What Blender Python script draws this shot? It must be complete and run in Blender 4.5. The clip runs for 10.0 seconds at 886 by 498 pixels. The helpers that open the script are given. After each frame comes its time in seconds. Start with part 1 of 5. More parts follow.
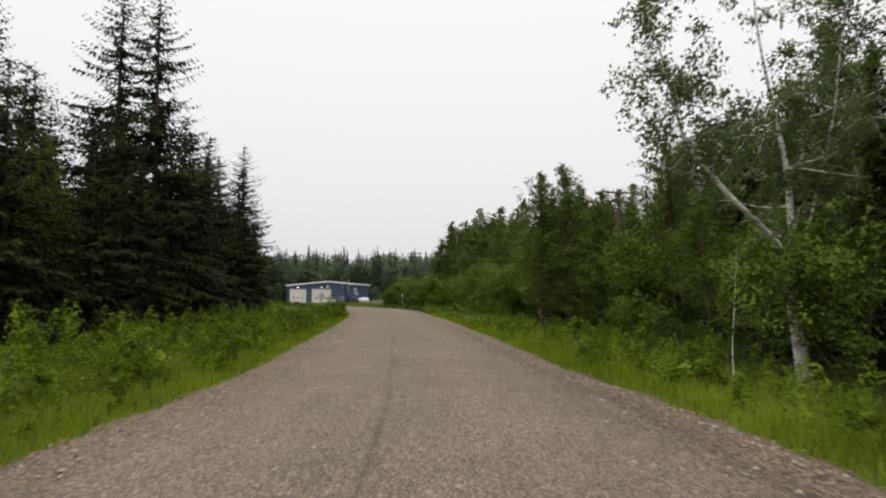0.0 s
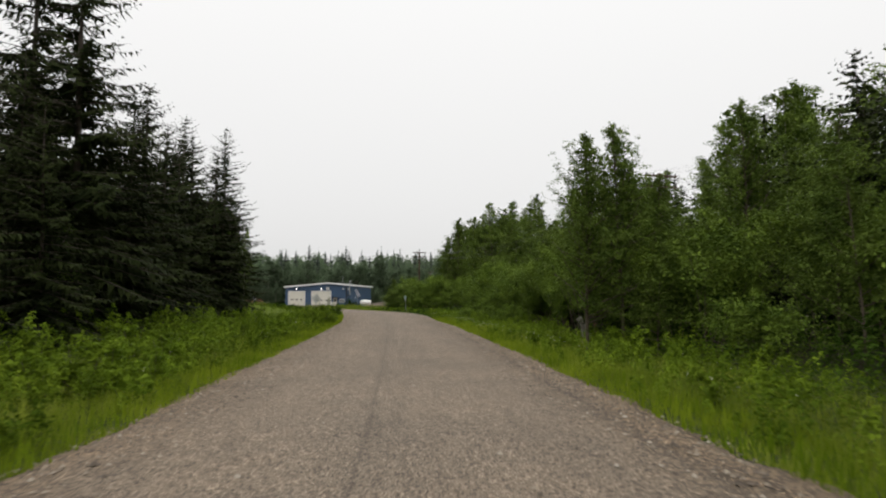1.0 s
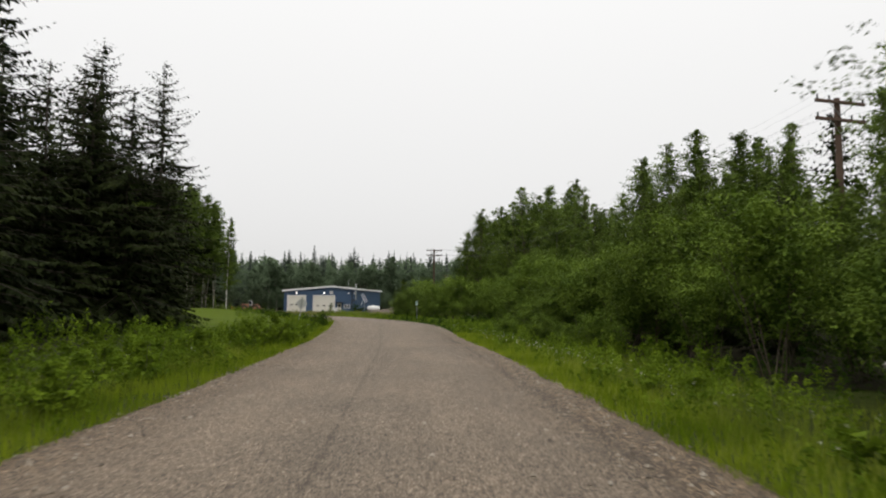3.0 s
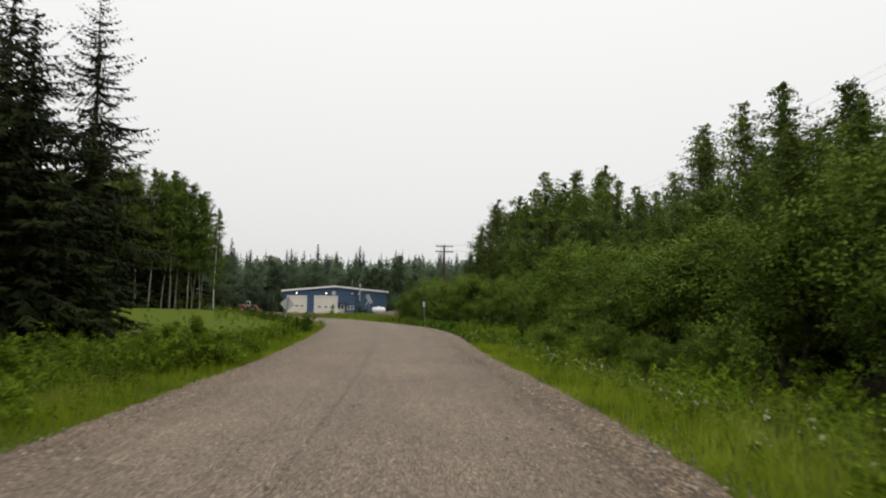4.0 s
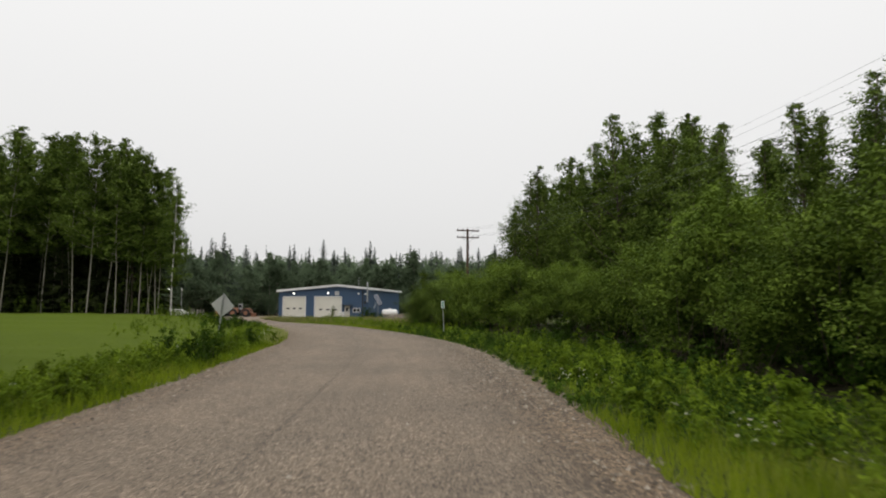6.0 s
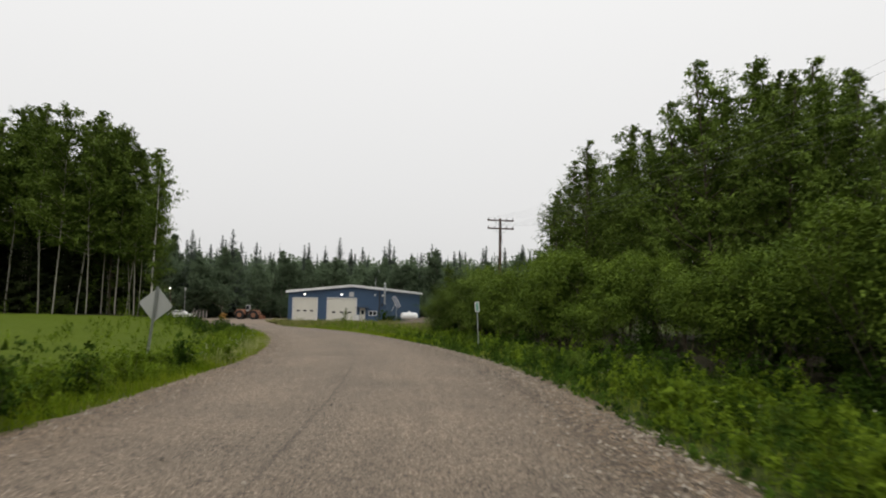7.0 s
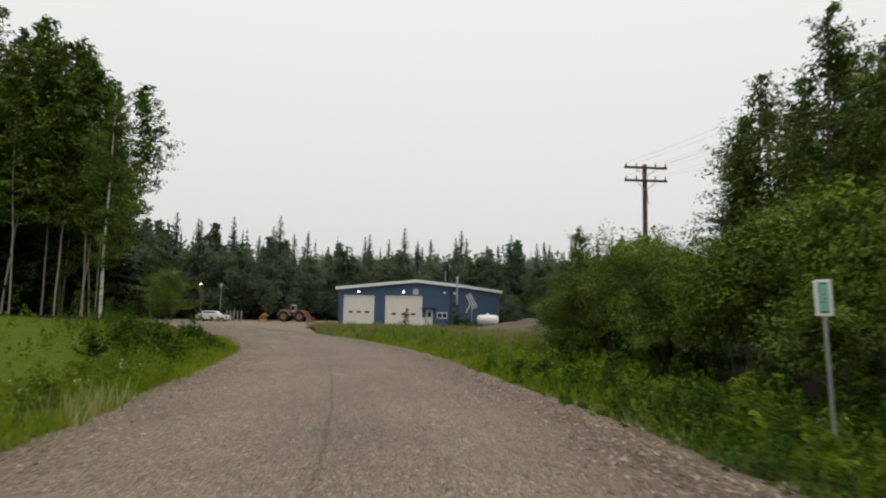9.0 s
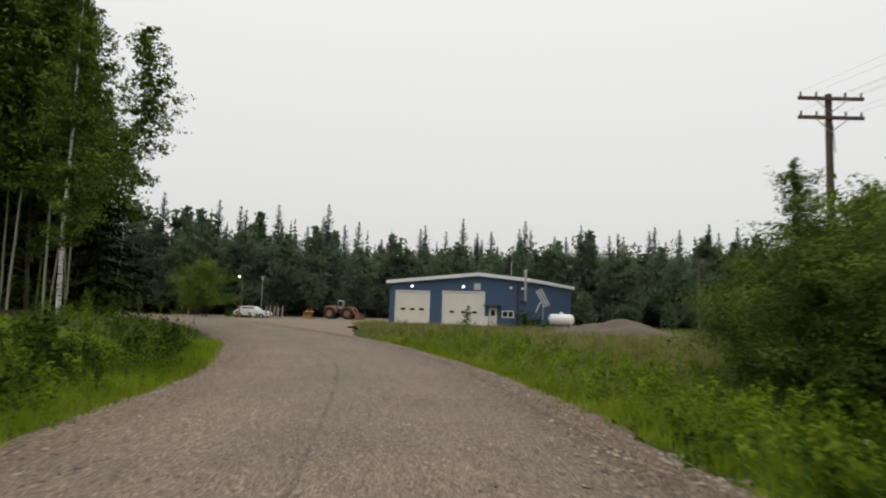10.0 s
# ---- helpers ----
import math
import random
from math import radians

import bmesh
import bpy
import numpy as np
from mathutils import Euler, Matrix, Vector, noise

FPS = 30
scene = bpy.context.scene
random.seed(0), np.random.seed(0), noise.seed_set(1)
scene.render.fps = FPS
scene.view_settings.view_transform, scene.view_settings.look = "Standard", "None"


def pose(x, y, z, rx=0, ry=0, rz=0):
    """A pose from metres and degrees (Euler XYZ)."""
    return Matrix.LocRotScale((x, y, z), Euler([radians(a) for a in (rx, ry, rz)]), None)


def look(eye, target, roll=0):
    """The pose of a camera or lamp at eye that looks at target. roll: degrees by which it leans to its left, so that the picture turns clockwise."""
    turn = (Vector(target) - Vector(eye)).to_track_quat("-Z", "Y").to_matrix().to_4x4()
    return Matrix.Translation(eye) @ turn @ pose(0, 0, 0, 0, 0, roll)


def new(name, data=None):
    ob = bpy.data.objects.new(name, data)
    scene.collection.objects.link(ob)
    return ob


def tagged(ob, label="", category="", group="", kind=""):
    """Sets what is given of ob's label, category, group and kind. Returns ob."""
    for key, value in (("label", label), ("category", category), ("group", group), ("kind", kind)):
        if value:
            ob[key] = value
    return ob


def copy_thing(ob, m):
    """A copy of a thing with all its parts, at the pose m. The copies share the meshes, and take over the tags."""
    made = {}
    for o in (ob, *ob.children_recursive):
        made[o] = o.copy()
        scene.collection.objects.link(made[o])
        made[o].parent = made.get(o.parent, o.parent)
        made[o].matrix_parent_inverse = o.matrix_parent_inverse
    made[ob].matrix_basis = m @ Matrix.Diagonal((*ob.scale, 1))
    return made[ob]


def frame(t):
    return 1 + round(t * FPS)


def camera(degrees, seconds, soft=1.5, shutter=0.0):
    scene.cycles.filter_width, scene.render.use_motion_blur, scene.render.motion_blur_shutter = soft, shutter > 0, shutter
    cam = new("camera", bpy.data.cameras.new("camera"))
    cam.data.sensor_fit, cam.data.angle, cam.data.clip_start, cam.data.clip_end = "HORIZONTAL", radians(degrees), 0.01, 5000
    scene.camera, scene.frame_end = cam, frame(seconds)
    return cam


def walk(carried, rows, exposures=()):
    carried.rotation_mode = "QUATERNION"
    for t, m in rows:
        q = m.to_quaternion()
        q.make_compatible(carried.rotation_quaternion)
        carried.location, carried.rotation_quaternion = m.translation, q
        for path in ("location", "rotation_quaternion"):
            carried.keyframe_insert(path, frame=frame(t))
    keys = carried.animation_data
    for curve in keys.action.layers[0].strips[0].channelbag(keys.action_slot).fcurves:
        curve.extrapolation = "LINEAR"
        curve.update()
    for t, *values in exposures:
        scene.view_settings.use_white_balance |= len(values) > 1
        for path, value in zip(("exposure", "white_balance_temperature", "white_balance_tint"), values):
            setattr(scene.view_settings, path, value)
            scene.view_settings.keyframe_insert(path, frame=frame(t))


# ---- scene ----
# camera and its way
cam = camera(68.3, 10.0, soft=2.0, shutter=0.22)
METRES, EYE, TILT = 100.0, 1.6, 4.25
ROWS = [
    (0.0, 0.0, 0.0, 0.0, -0.0, -0.0, 0.0),
    (0.5, -0.0014, 0.0401, -0.0036, 0.19, 0.11, -0.06),
    (1.0, -0.0029, 0.0815, -0.0072, 0.41, 0.2, -0.01),
    (1.5, -0.0046, 0.1247, -0.0109, 0.68, 0.27, 0.07),
    (2.0, -0.0069, 0.1686, -0.0146, 0.96, 0.4, -0.01),
    (2.5, -0.0093, 0.2134, -0.0183, 1.28, 0.61, -0.17),
    (4.0, -0.0167, 0.3573, -0.0281, 2.47, 0.9, -0.58),
    (4.5, -0.0202, 0.4067, -0.0317, 2.82, 0.96, -0.33),
    (5.0, -0.024, 0.4558, -0.0354, 3.18, 0.96, -0.02),
    (6.5, -0.037, 0.6085, -0.0465, 4.77, 1.16, -0.15),
    (7.0, -0.0451, 0.6628, -0.0506, 5.88, 1.34, -0.35),
    (7.5, -0.0542, 0.717, -0.0544, 7.19, 1.4, -0.4),
    (8.0, -0.0647, 0.7711, -0.0582, 8.62, 1.26, -0.37),
    (8.5, -0.0765, 0.8255, -0.0621, 10.17, 1.39, -0.49),
    (9.0, -0.0897, 0.8793, -0.0657, 12.01, 1.5, -0.28),
    (9.5, -0.1049, 0.9323, -0.0693, 14.33, 1.42, -0.35),
    (10.0, -0.1232, 0.9856, -0.0732, 16.94, 1.28, -0.53),
]
path_rows = []
for t, x, y, z, yaw, pitch, roll in ROWS:
    m = pose(0, 0, 0, TILT) @ pose(METRES * x, METRES * y, METRES * z, 90 + pitch, roll, yaw)
    m.translation.z = EYE
    path_rows.append((t, m))
walk(cam, path_rows, exposures=[(0.0, 0.12), (5.0, 0.08), (7.0, 0.01), (8.0, -0.03), (10.0, -0.03)])

# overcast sky and a wide, weak sun
world = bpy.data.worlds.new("overcast")
scene.world = world
world.use_nodes = True
wn, wl = world.node_tree.nodes, world.node_tree.links
wn.clear()
SUN_UP, SUN_TURN = radians(62), radians(200)
sky = wn.new("ShaderNodeTexSky")
sky.sky_type, sky.sun_disc = "NISHITA", False
sky.sun_elevation, sky.sun_rotation, sky.dust_density = SUN_UP, SUN_TURN, 4.0
pale = wn.new("ShaderNodeHueSaturation")
pale.inputs["Saturation"].default_value = 0.12
pale.inputs["Value"].default_value = 0.10
cover = wn.new("ShaderNodeMix")
cover.data_type = "RGBA"
cover.inputs[0].default_value = 0.8
# an overcast dome: brightest overhead, dimmer towards the horizon
wtc, wsep, up2 = wn.new("ShaderNodeTexCoord"), wn.new("ShaderNodeSeparateXYZ"), wn.new("ShaderNodeValToRGB")
wl.new(wtc.outputs["Generated"], wsep.inputs[0])
wl.new(wsep.outputs[2], up2.inputs[0])
while len(up2.color_ramp.elements) < 5:
    up2.color_ramp.elements.new(0.5)
for e, (at, v) in zip(up2.color_ramp.elements, ((0.0, 0.80), (0.2, 0.92), (0.45, 1.06), (0.75, 1.25), (1.0, 1.55))):
    e.position, e.color = at, (v * 0.985, v * 0.979, v * 0.971, 1)
wl.new(up2.outputs[0], cover.inputs[7])
back = wn.new("ShaderNodeBackground")
back.inputs["Strength"].default_value = 1.0
wout = wn.new("ShaderNodeOutputWorld")
wl.new(sky.outputs[0], pale.inputs["Color"])
wl.new(pale.outputs[0], cover.inputs[6])
wl.new(cover.outputs[2], back.inputs["Color"])
wl.new(back.outputs[0], wout.inputs["Surface"])
sun = new("sun", bpy.data.lights.new("sun", "SUN"))
sun.data.energy, sun.data.angle, sun.data.color = 0.55, radians(55), (1.0, 0.95, 0.86)
sun.matrix_world = look((0, 0, 60), (math.sin(SUN_TURN) * -28, math.cos(SUN_TURN) * -28, 60 - 53))


# ---- materials ----
def material(name):
    ma = bpy.data.materials.new(name)
    ma.use_nodes = True
    nt = ma.node_tree
    return ma, nt, nt.nodes["Principled BSDF"]


def ramp_node(nt, stops):
    r = nt.nodes.new("ShaderNodeValToRGB")
    while len(r.color_ramp.elements) < len(stops):
        r.color_ramp.elements.new(0.5)
    for e, (at, c) in zip(r.color_ramp.elements, stops):
        e.position, e.color = at, (*c, 1)
    return r


def noise_node(nt, scale, detail=4.0, rough=0.55, coord="Object"):
    tc = nt.nodes.new("ShaderNodeTexCoord")
    n = nt.nodes.new("ShaderNodeTexNoise")
    n.inputs["Scale"].default_value, n.inputs["Detail"].default_value, n.inputs["Roughness"].default_value = scale, detail, rough
    nt.links.new(tc.outputs[coord], n.inputs["Vector"])
    return n


def mix_rgb(nt, a, b, fac, blend="MIX"):
    m = nt.nodes.new("ShaderNodeMix")
    m.data_type, m.blend_type = "RGBA", blend
    for socket, v in ((m.inputs[0], fac), (m.inputs[6], a), (m.inputs[7], b)):
        if isinstance(v, bpy.types.NodeSocket):
            nt.links.new(v, socket)
        elif isinstance(v, tuple):
            socket.default_value = (*v, 1)
        else:
            socket.default_value = v
    return m.outputs[2]


def bump_to(nt, bsdf, height, strength, distance):
    b = nt.nodes.new("ShaderNodeBump")
    b.inputs["Strength"].default_value, b.inputs["Distance"].default_value = strength, distance
    nt.links.new(height, b.inputs["Height"])
    nt.links.new(b.outputs[0], bsdf.inputs["Normal"])


def plain(name, colour, rough=0.6, metal=0.0, scale=3.0, amount=0.25, bump=0.0):
    """A painted, metal or wooden surface with grain and stains at two scales."""
    ma, nt, bsdf = material(name)
    n1, n2 = noise_node(nt, scale), noise_node(nt, scale * 14, 3)
    dark = tuple(c * (1 - amount) for c in colour)
    lite = tuple(min(1, c * (1 + amount * 0.5)) for c in colour)
    col = mix_rgb(nt, dark, lite, n1.outputs[0])
    col = mix_rgb(nt, col, n2.outputs[0], amount * 0.35, "OVERLAY")
    nt.links.new(col, bsdf.inputs["Base Color"])
    bsdf.inputs["Roughness"].default_value, bsdf.inputs["Metallic"].default_value = rough, metal
    if bump:
        bump_to(nt, bsdf, n2.outputs[0], 0.5, bump)
    return ma


def foliage(name, dark, lite, through_light=0.3, rough=0.55, patch=0.9):
    """Leaves: each leaf its own shade, each plant its own tone, lighter and yellower patches."""
    ma, nt, bsdf = material(name)
    geo, info = nt.nodes.new("ShaderNodeNewGeometry"), nt.nodes.new("ShaderNodeObjectInfo")
    r = ramp_node(nt, [(0.0, dark), (0.55, tuple((a + b) / 2 for a, b in zip(dark, lite))), (1.0, lite)])
    # clump-sized noise: puts lit clumps and dark gaps into the leaf colour
    n = noise_node(nt, patch, 2)
    add = nt.nodes.new("ShaderNodeMath")
    add.operation = "MULTIPLY_ADD"
    nt.links.new(geo.outputs["Random Per Island"], add.inputs[0])
    add.inputs[1].default_value = 0.16
    half = nt.nodes.new("ShaderNodeMapRange")
    half.inputs["From Min"].default_value, half.inputs["From Max"].default_value = 0.36, 0.64
    half.inputs["To Min"].default_value, half.inputs["To Max"].default_value = 0.08, 0.72
    nt.links.new(n.outputs[0], half.inputs["Value"])
    nt.links.new(half.outputs[0], add.inputs[2])
    nt.links.new(add.outputs[0], r.inputs[0])
    tone = nt.nodes.new("ShaderNodeMapRange")
    tone.inputs["To Min"].default_value, tone.inputs["To Max"].default_value = 0.75, 1.2
    nt.links.new(info.outputs["Random"], tone.inputs["Value"])
    hsv = nt.nodes.new("ShaderNodeHueSaturation")
    nt.links.new(tone.outputs[0], hsv.inputs["Value"])
    nt.links.new(r.outputs[0], hsv.inputs["Color"])
    nt.links.new(hsv.outputs[0], bsdf.inputs["Base Color"])
    bsdf.inputs["Roughness"].default_value = rough
    bsdf.inputs["Specular IOR Level"].default_value = 0.015
    tr, mx = nt.nodes.new("ShaderNodeBsdfTranslucent"), nt.nodes.new("ShaderNodeMixShader")
    nt.links.new(hsv.outputs[0], tr.inputs["Color"])
    mx.inputs[0].default_value = through_light
    nt.links.new(bsdf.outputs[0], mx.inputs[1])
    nt.links.new(tr.outputs[0], mx.inputs[2])
    nt.links.new(mx.outputs[0], nt.nodes["Material Output"].inputs["Surface"])
    return ma


def road_surface():
    """Worn chip seal: stones of many tints, paler wheel tracks, a dark seam line, brown dusty edges."""
    ma, nt, bsdf = material("chip_seal")
    tc = nt.nodes.new("ShaderNodeTexCoord")
    v = nt.nodes.new("ShaderNodeTexVoronoi")
    v.inputs["Scale"].default_value = 55
    nt.links.new(tc.outputs["Object"], v.inputs["Vector"])
    v2 = nt.nodes.new("ShaderNodeTexVoronoi")
    v2.inputs["Scale"].default_value = 19
    nt.links.new(tc.outputs["Object"], v2.inputs["Vector"])
    bw = nt.nodes.new("ShaderNodeRGBToBW")
    nt.links.new(v.outputs["Color"], bw.inputs[0])
    bw2 = nt.nodes.new("ShaderNodeRGBToBW")
    nt.links.new(v2.outputs["Color"], bw2.inputs[0])
    stones = ramp_node(nt, [(0.2, (0.066, 0.050, 0.034)), (0.48, (0.160, 0.124, 0.088)), (0.68, (0.235, 0.187, 0.138)), (0.85, (0.40, 0.333, 0.25))])
    nt.links.new(bw.outputs[0], stones.inputs[0])
    big = ramp_node(nt, [(0.25, (0.62, 0.61, 0.60)), (0.5, (1.0, 0.99, 0.98)), (0.8, (1.35, 1.33, 1.30))])
    nt.links.new(bw2.outputs[0], big.inputs[0])
    col = mix_rgb(nt, stones.outputs[0], big.outputs[0], 0.3, "MULTIPLY")
    large = ramp_node(nt, [(0.3, (0.74, 0.735, 0.73)), (0.7, (1.02, 1.0, 0.98))])
    nt.links.new(noise_node(nt, 0.35, 6, 0.6).outputs[0], large.inputs[0])
    col = mix_rgb(nt, col, large.outputs[0], 1.0, "MULTIPLY")
    # faint streaks left by wheels
    uv0, st, sn = nt.nodes.new("ShaderNodeUVMap"), nt.nodes.new("ShaderNodeMapping"), nt.nodes.new("ShaderNodeTexNoise")
    st.inputs["Scale"].default_value = (28, 0.12, 1)
    sn.inputs["Scale"].default_value, sn.inputs["Detail"].default_value = 1.0, 5
    nt.links.new(uv0.outputs[0], st.inputs[0])
    nt.links.new(st.outputs[0], sn.inputs["Vector"])
    streak = ramp_node(nt, [(0.3, (0.91, 0.90, 0.89)), (0.7, (1.07, 1.06, 1.05))])
    nt.links.new(sn.outputs[0], streak.inputs[0])
    col = mix_rgb(nt, col, streak.outputs[0], 1.0, "MULTIPLY")
    # marks along the road, by the distance from its middle line
    uv = nt.nodes.new("ShaderNodeUVMap")
    sep = nt.nodes.new("ShaderNodeSeparateXYZ")
    nt.links.new(uv.outputs[0], sep.inputs[0])
    wob = nt.nodes.new("ShaderNodeMath")
    wob.operation = "MULTIPLY_ADD"
    nt.links.new(noise_node(nt, 0.5, 3).outputs[0], wob.inputs[0])
    wob.inputs[1].default_value = 0.014
    nt.links.new(sep.outputs[0], wob.inputs[2])
    lines = ramp_node(nt, [(0.0, (1.0, 0.95, 0.9)), (0.12, (0.98, 0.95, 0.92)), (0.28, (1.1, 1.09, 1.08)), (0.443, (1.0, 1.0, 1.0)), (0.449, (0.68, 0.67, 0.66)),
                           (0.455, (1.0, 1.0, 1.0)), (0.66, (1.1, 1.09, 1.08)), (0.86, (0.92, 0.91, 0.9)), (0.885, (0.70, 0.68, 0.66)), (0.915, (0.95, 0.92, 0.88)), (1.0, (1.02, 0.97, 0.9))])
    nt.links.new(wob.outputs[0], lines.inputs[0])
    col = mix_rgb(nt, col, lines.outputs[0], 1.0, "MULTIPLY")
    # coarse loose stones gather along both edges
    coarse = ramp_node(nt, [(0.22, (0.34, 0.31, 0.28)), (0.42, (0.72, 0.67, 0.60)), (0.62, (1.02, 0.96, 0.87)), (0.82, (1.55, 1.46, 1.32))])
    v3 = nt.nodes.new("ShaderNodeTexVoronoi")
    v3.inputs["Scale"].default_value = 26
    nt.links.new(tc.outputs["Object"], v3.inputs["Vector"])
    bw3 = nt.nodes.new("ShaderNodeRGBToBW")
    nt.links.new(v3.outputs["Color"], bw3.inputs[0])
    nt.links.new(bw3.outputs[0], coarse.inputs[0])
    edge_wob = nt.nodes.new("ShaderNodeMath")
    edge_wob.operation = "MULTIPLY_ADD"
    nt.links.new(noise_node(nt, 0.8, 4).outputs[0], edge_wob.inputs[0])
    edge_wob.inputs[1].default_value = 0.16
    nt.links.new(sep.outputs[0], edge_wob.inputs[2])
    shoulder = ramp_node(nt, [(0.10, (1, 1, 1)), (0.24, (0, 0, 0)), (0.86, (0, 0, 0)), (0.99, (1, 1, 1))])
    nt.links.new(edge_wob.outputs[0], shoulder.inputs[0])
    col = mix_rgb(nt, col, mix_rgb(nt, col, coarse.outputs[0], 1.0, "MULTIPLY"), shoulder.outputs[0])
    nt.links.new(col, bsdf.inputs["Base Color"])
    bsdf.inputs["Roughness"].default_value = 0.85
    bump_to(nt, bsdf, v.outputs["Distance"], 0.6, 0.012)
    return ma


def earth(name, dark, lite, scale, bump=0.03):
    ma, nt, bsdf = material(name)
    n1, n2, n3 = noise_node(nt, scale, 5), noise_node(nt, scale * 9, 5, 0.7), noise_node(nt, scale * 0.12, 3)
    r = ramp_node(nt, [(0.3, dark), (0.72, lite)])
    nt.links.new(n2.outputs[0], r.inputs[0])
    col = mix_rgb(nt, r.outputs[0], mix_rgb(nt, dark, lite, n1.outputs[0]), 0.45)
    col = mix_rgb(nt, col, mix_rgb(nt, dark, lite, n3.outputs[0]), 0.35)
    nt.links.new(col, bsdf.inputs["Base Color"])
    bsdf.inputs["Roughness"].default_value = 0.95
    bsdf.inputs["Specular IOR Level"].default_value = 0.1
    bump_to(nt, bsdf, n2.outputs[0], 0.7, bump)
    return ma


def birch_bark():
    ma, nt, bsdf = material("birch_bark")
    tc, mp, n = nt.nodes.new("ShaderNodeTexCoord"), nt.nodes.new("ShaderNodeMapping"), nt.nodes.new("ShaderNodeTexNoise")
    mp.inputs["Scale"].default_value = (3.0, 3.0, 11.0)
    n.inputs["Scale"].default_value, n.inputs["Detail"].default_value = 1.2, 5
    nt.links.new(tc.outputs["Object"], mp.inputs[0])
    nt.links.new(mp.outputs[0], n.inputs["Vector"])
    r = ramp_node(nt, [(0.36, (0.03, 0.026, 0.022)), (0.43, (0.50, 0.48, 0.44)), (0.66, (0.76, 0.74, 0.69))])
    nt.links.new(n.outputs[0], r.inputs[0])
    patches = ramp_node(nt, [(0.38, (0.3, 0.28, 0.26)), (0.52, (1, 1, 1))])
    nt.links.new(noise_node(nt, 1.3, 3).outputs[0], patches.inputs[0])
    nt.links.new(mix_rgb(nt, r.outputs[0], patches.outputs[0], 0.5, "MULTIPLY"), bsdf.inputs["Base Color"])
    bsdf.inputs["Roughness"].default_value = 0.8
    return ma


def ribbed_metal(name, colour, pitch):
    """Sheet metal cladding with upright ribs."""
    ma, nt, bsdf = material(name)
    tc, wv = nt.nodes.new("ShaderNodeTexCoord"), nt.nodes.new("ShaderNodeTexWave")
    wv.wave_type, wv.bands_direction, wv.wave_profile = "BANDS", "X", "SAW"
    wv.inputs["Scale"].default_value = 0.314 / pitch
    nt.links.new(tc.outputs["Object"], wv.inputs["Vector"])
    n = noise_node(nt, 0.4, 5)
    dark, lite = tuple(c * 0.8 for c in colour), tuple(c * 1.15 for c in colour)
    nt.links.new(mix_rgb(nt, dark, lite, n.outputs[0]), bsdf.inputs["Base Color"])
    bsdf.inputs["Roughness"].default_value = 0.45
    bump_to(nt, bsdf, wv.outputs["Color"], 0.6, 0.02)
    return ma


SEAL = road_surface()
SOIL = earth("grassy_soil", (0.020, 0.030, 0.006), (0.072, 0.092, 0.016), 0.9)
TURF = earth("turf", (0.046, 0.074, 0.004), (0.102, 0.140, 0.007), 0.8, 0.03)
# litter colour darkened so that it carries the shade under the trees
SHADED_LITTER = earth("shaded_leaf_litter", (0.014, 0.013, 0.007), (0.042, 0.038, 0.019), 1.1, 0.05)
LOT = earth("brown_gravel", (0.15, 0.115, 0.085), (0.30, 0.245, 0.19), 1.2, 0.02)
PILE = earth("grey_gravel", (0.085, 0.070, 0.054), (0.18, 0.150, 0.118), 1.5, 0.04)
STONE, _st, _sb = material("pebble")
_tints = ramp_node(_st, [(0.0, (0.07, 0.055, 0.04)), (0.45, (0.17, 0.135, 0.10)), (0.8, (0.28, 0.235, 0.175)), (1.0, (0.35, 0.31, 0.25))])
_st.links.new(_st.nodes.new("ShaderNodeNewGeometry").outputs["Random Per Island"], _tints.inputs[0])
_st.links.new(mix_rgb(_st, _tints.outputs[0], noise_node(_st, 60).outputs[0], 0.25, "OVERLAY"), _sb.inputs["Base Color"])
_sb.inputs["Roughness"].default_value = 0.9
BARK = plain("spruce_bark", (0.075, 0.058, 0.045), 0.95, 0, 6, 0.5, 0.02)
GREY_BARK = plain("aspen_bark", (0.32, 0.295, 0.24), 0.9, 0, 3, 0.45, 0.01)
TWIG = plain("willow_stem", (0.10, 0.078, 0.052), 0.9, 0, 5, 0.4)
WHITE_BARK = birch_bark()
NEEDLE = foliage("spruce_needles", (0.008, 0.013, 0.005), (0.050, 0.063, 0.021), 0.05, 0.6, 0.5)
# distance haze is put into this colour: paler, greyer, low in contrast
HAZED_NEEDLE = foliage("hazed_spruce_needles", (0.090, 0.112, 0.092), (0.115, 0.140, 0.110), 0.5, 0.7, 0.1)
ASPEN_LEAF = foliage("aspen_leaves", (0.026, 0.050, 0.009), (0.200, 0.275, 0.052), 0.2)
BIRCH_LEAF = foliage("birch_leaves", (0.048, 0.072, 0.025), (0.175, 0.215, 0.085), 0.4)
WILLOW_LEAF = foliage("willow_leaves", (0.022, 0.046, 0.007), (0.205, 0.290, 0.043), 0.14)
WEED_LEAF = foliage("weed_leaves", (0.034, 0.070, 0.005), (0.255, 0.355, 0.030), 0.28)
# dark bramble green; in the wood's undergrowth it also stands in for shade
BRAMBLE_SHADE_LEAF = foliage("bramble_shade_leaves", (0.010, 0.026, 0.004), (0.082, 0.145, 0.017), 0.12)
# far leaves paled and made more translucent to imitate haze
HAZED_LEAF = foliage("hazed_leaves", (0.122, 0.168, 0.100), (0.152, 0.204, 0.116), 0.55, 0.7, 0.3)
GRASS = foliage("tall_grass", (0.085, 0.125, 0.013), (0.35, 0.40, 0.055), 0.3, 0.6, 0.35)
MEADOW = foliage("meadow_straw_grass", (0.11, 0.132, 0.028), (0.42, 0.39, 0.16), 0.32, 0.6, 0.6)
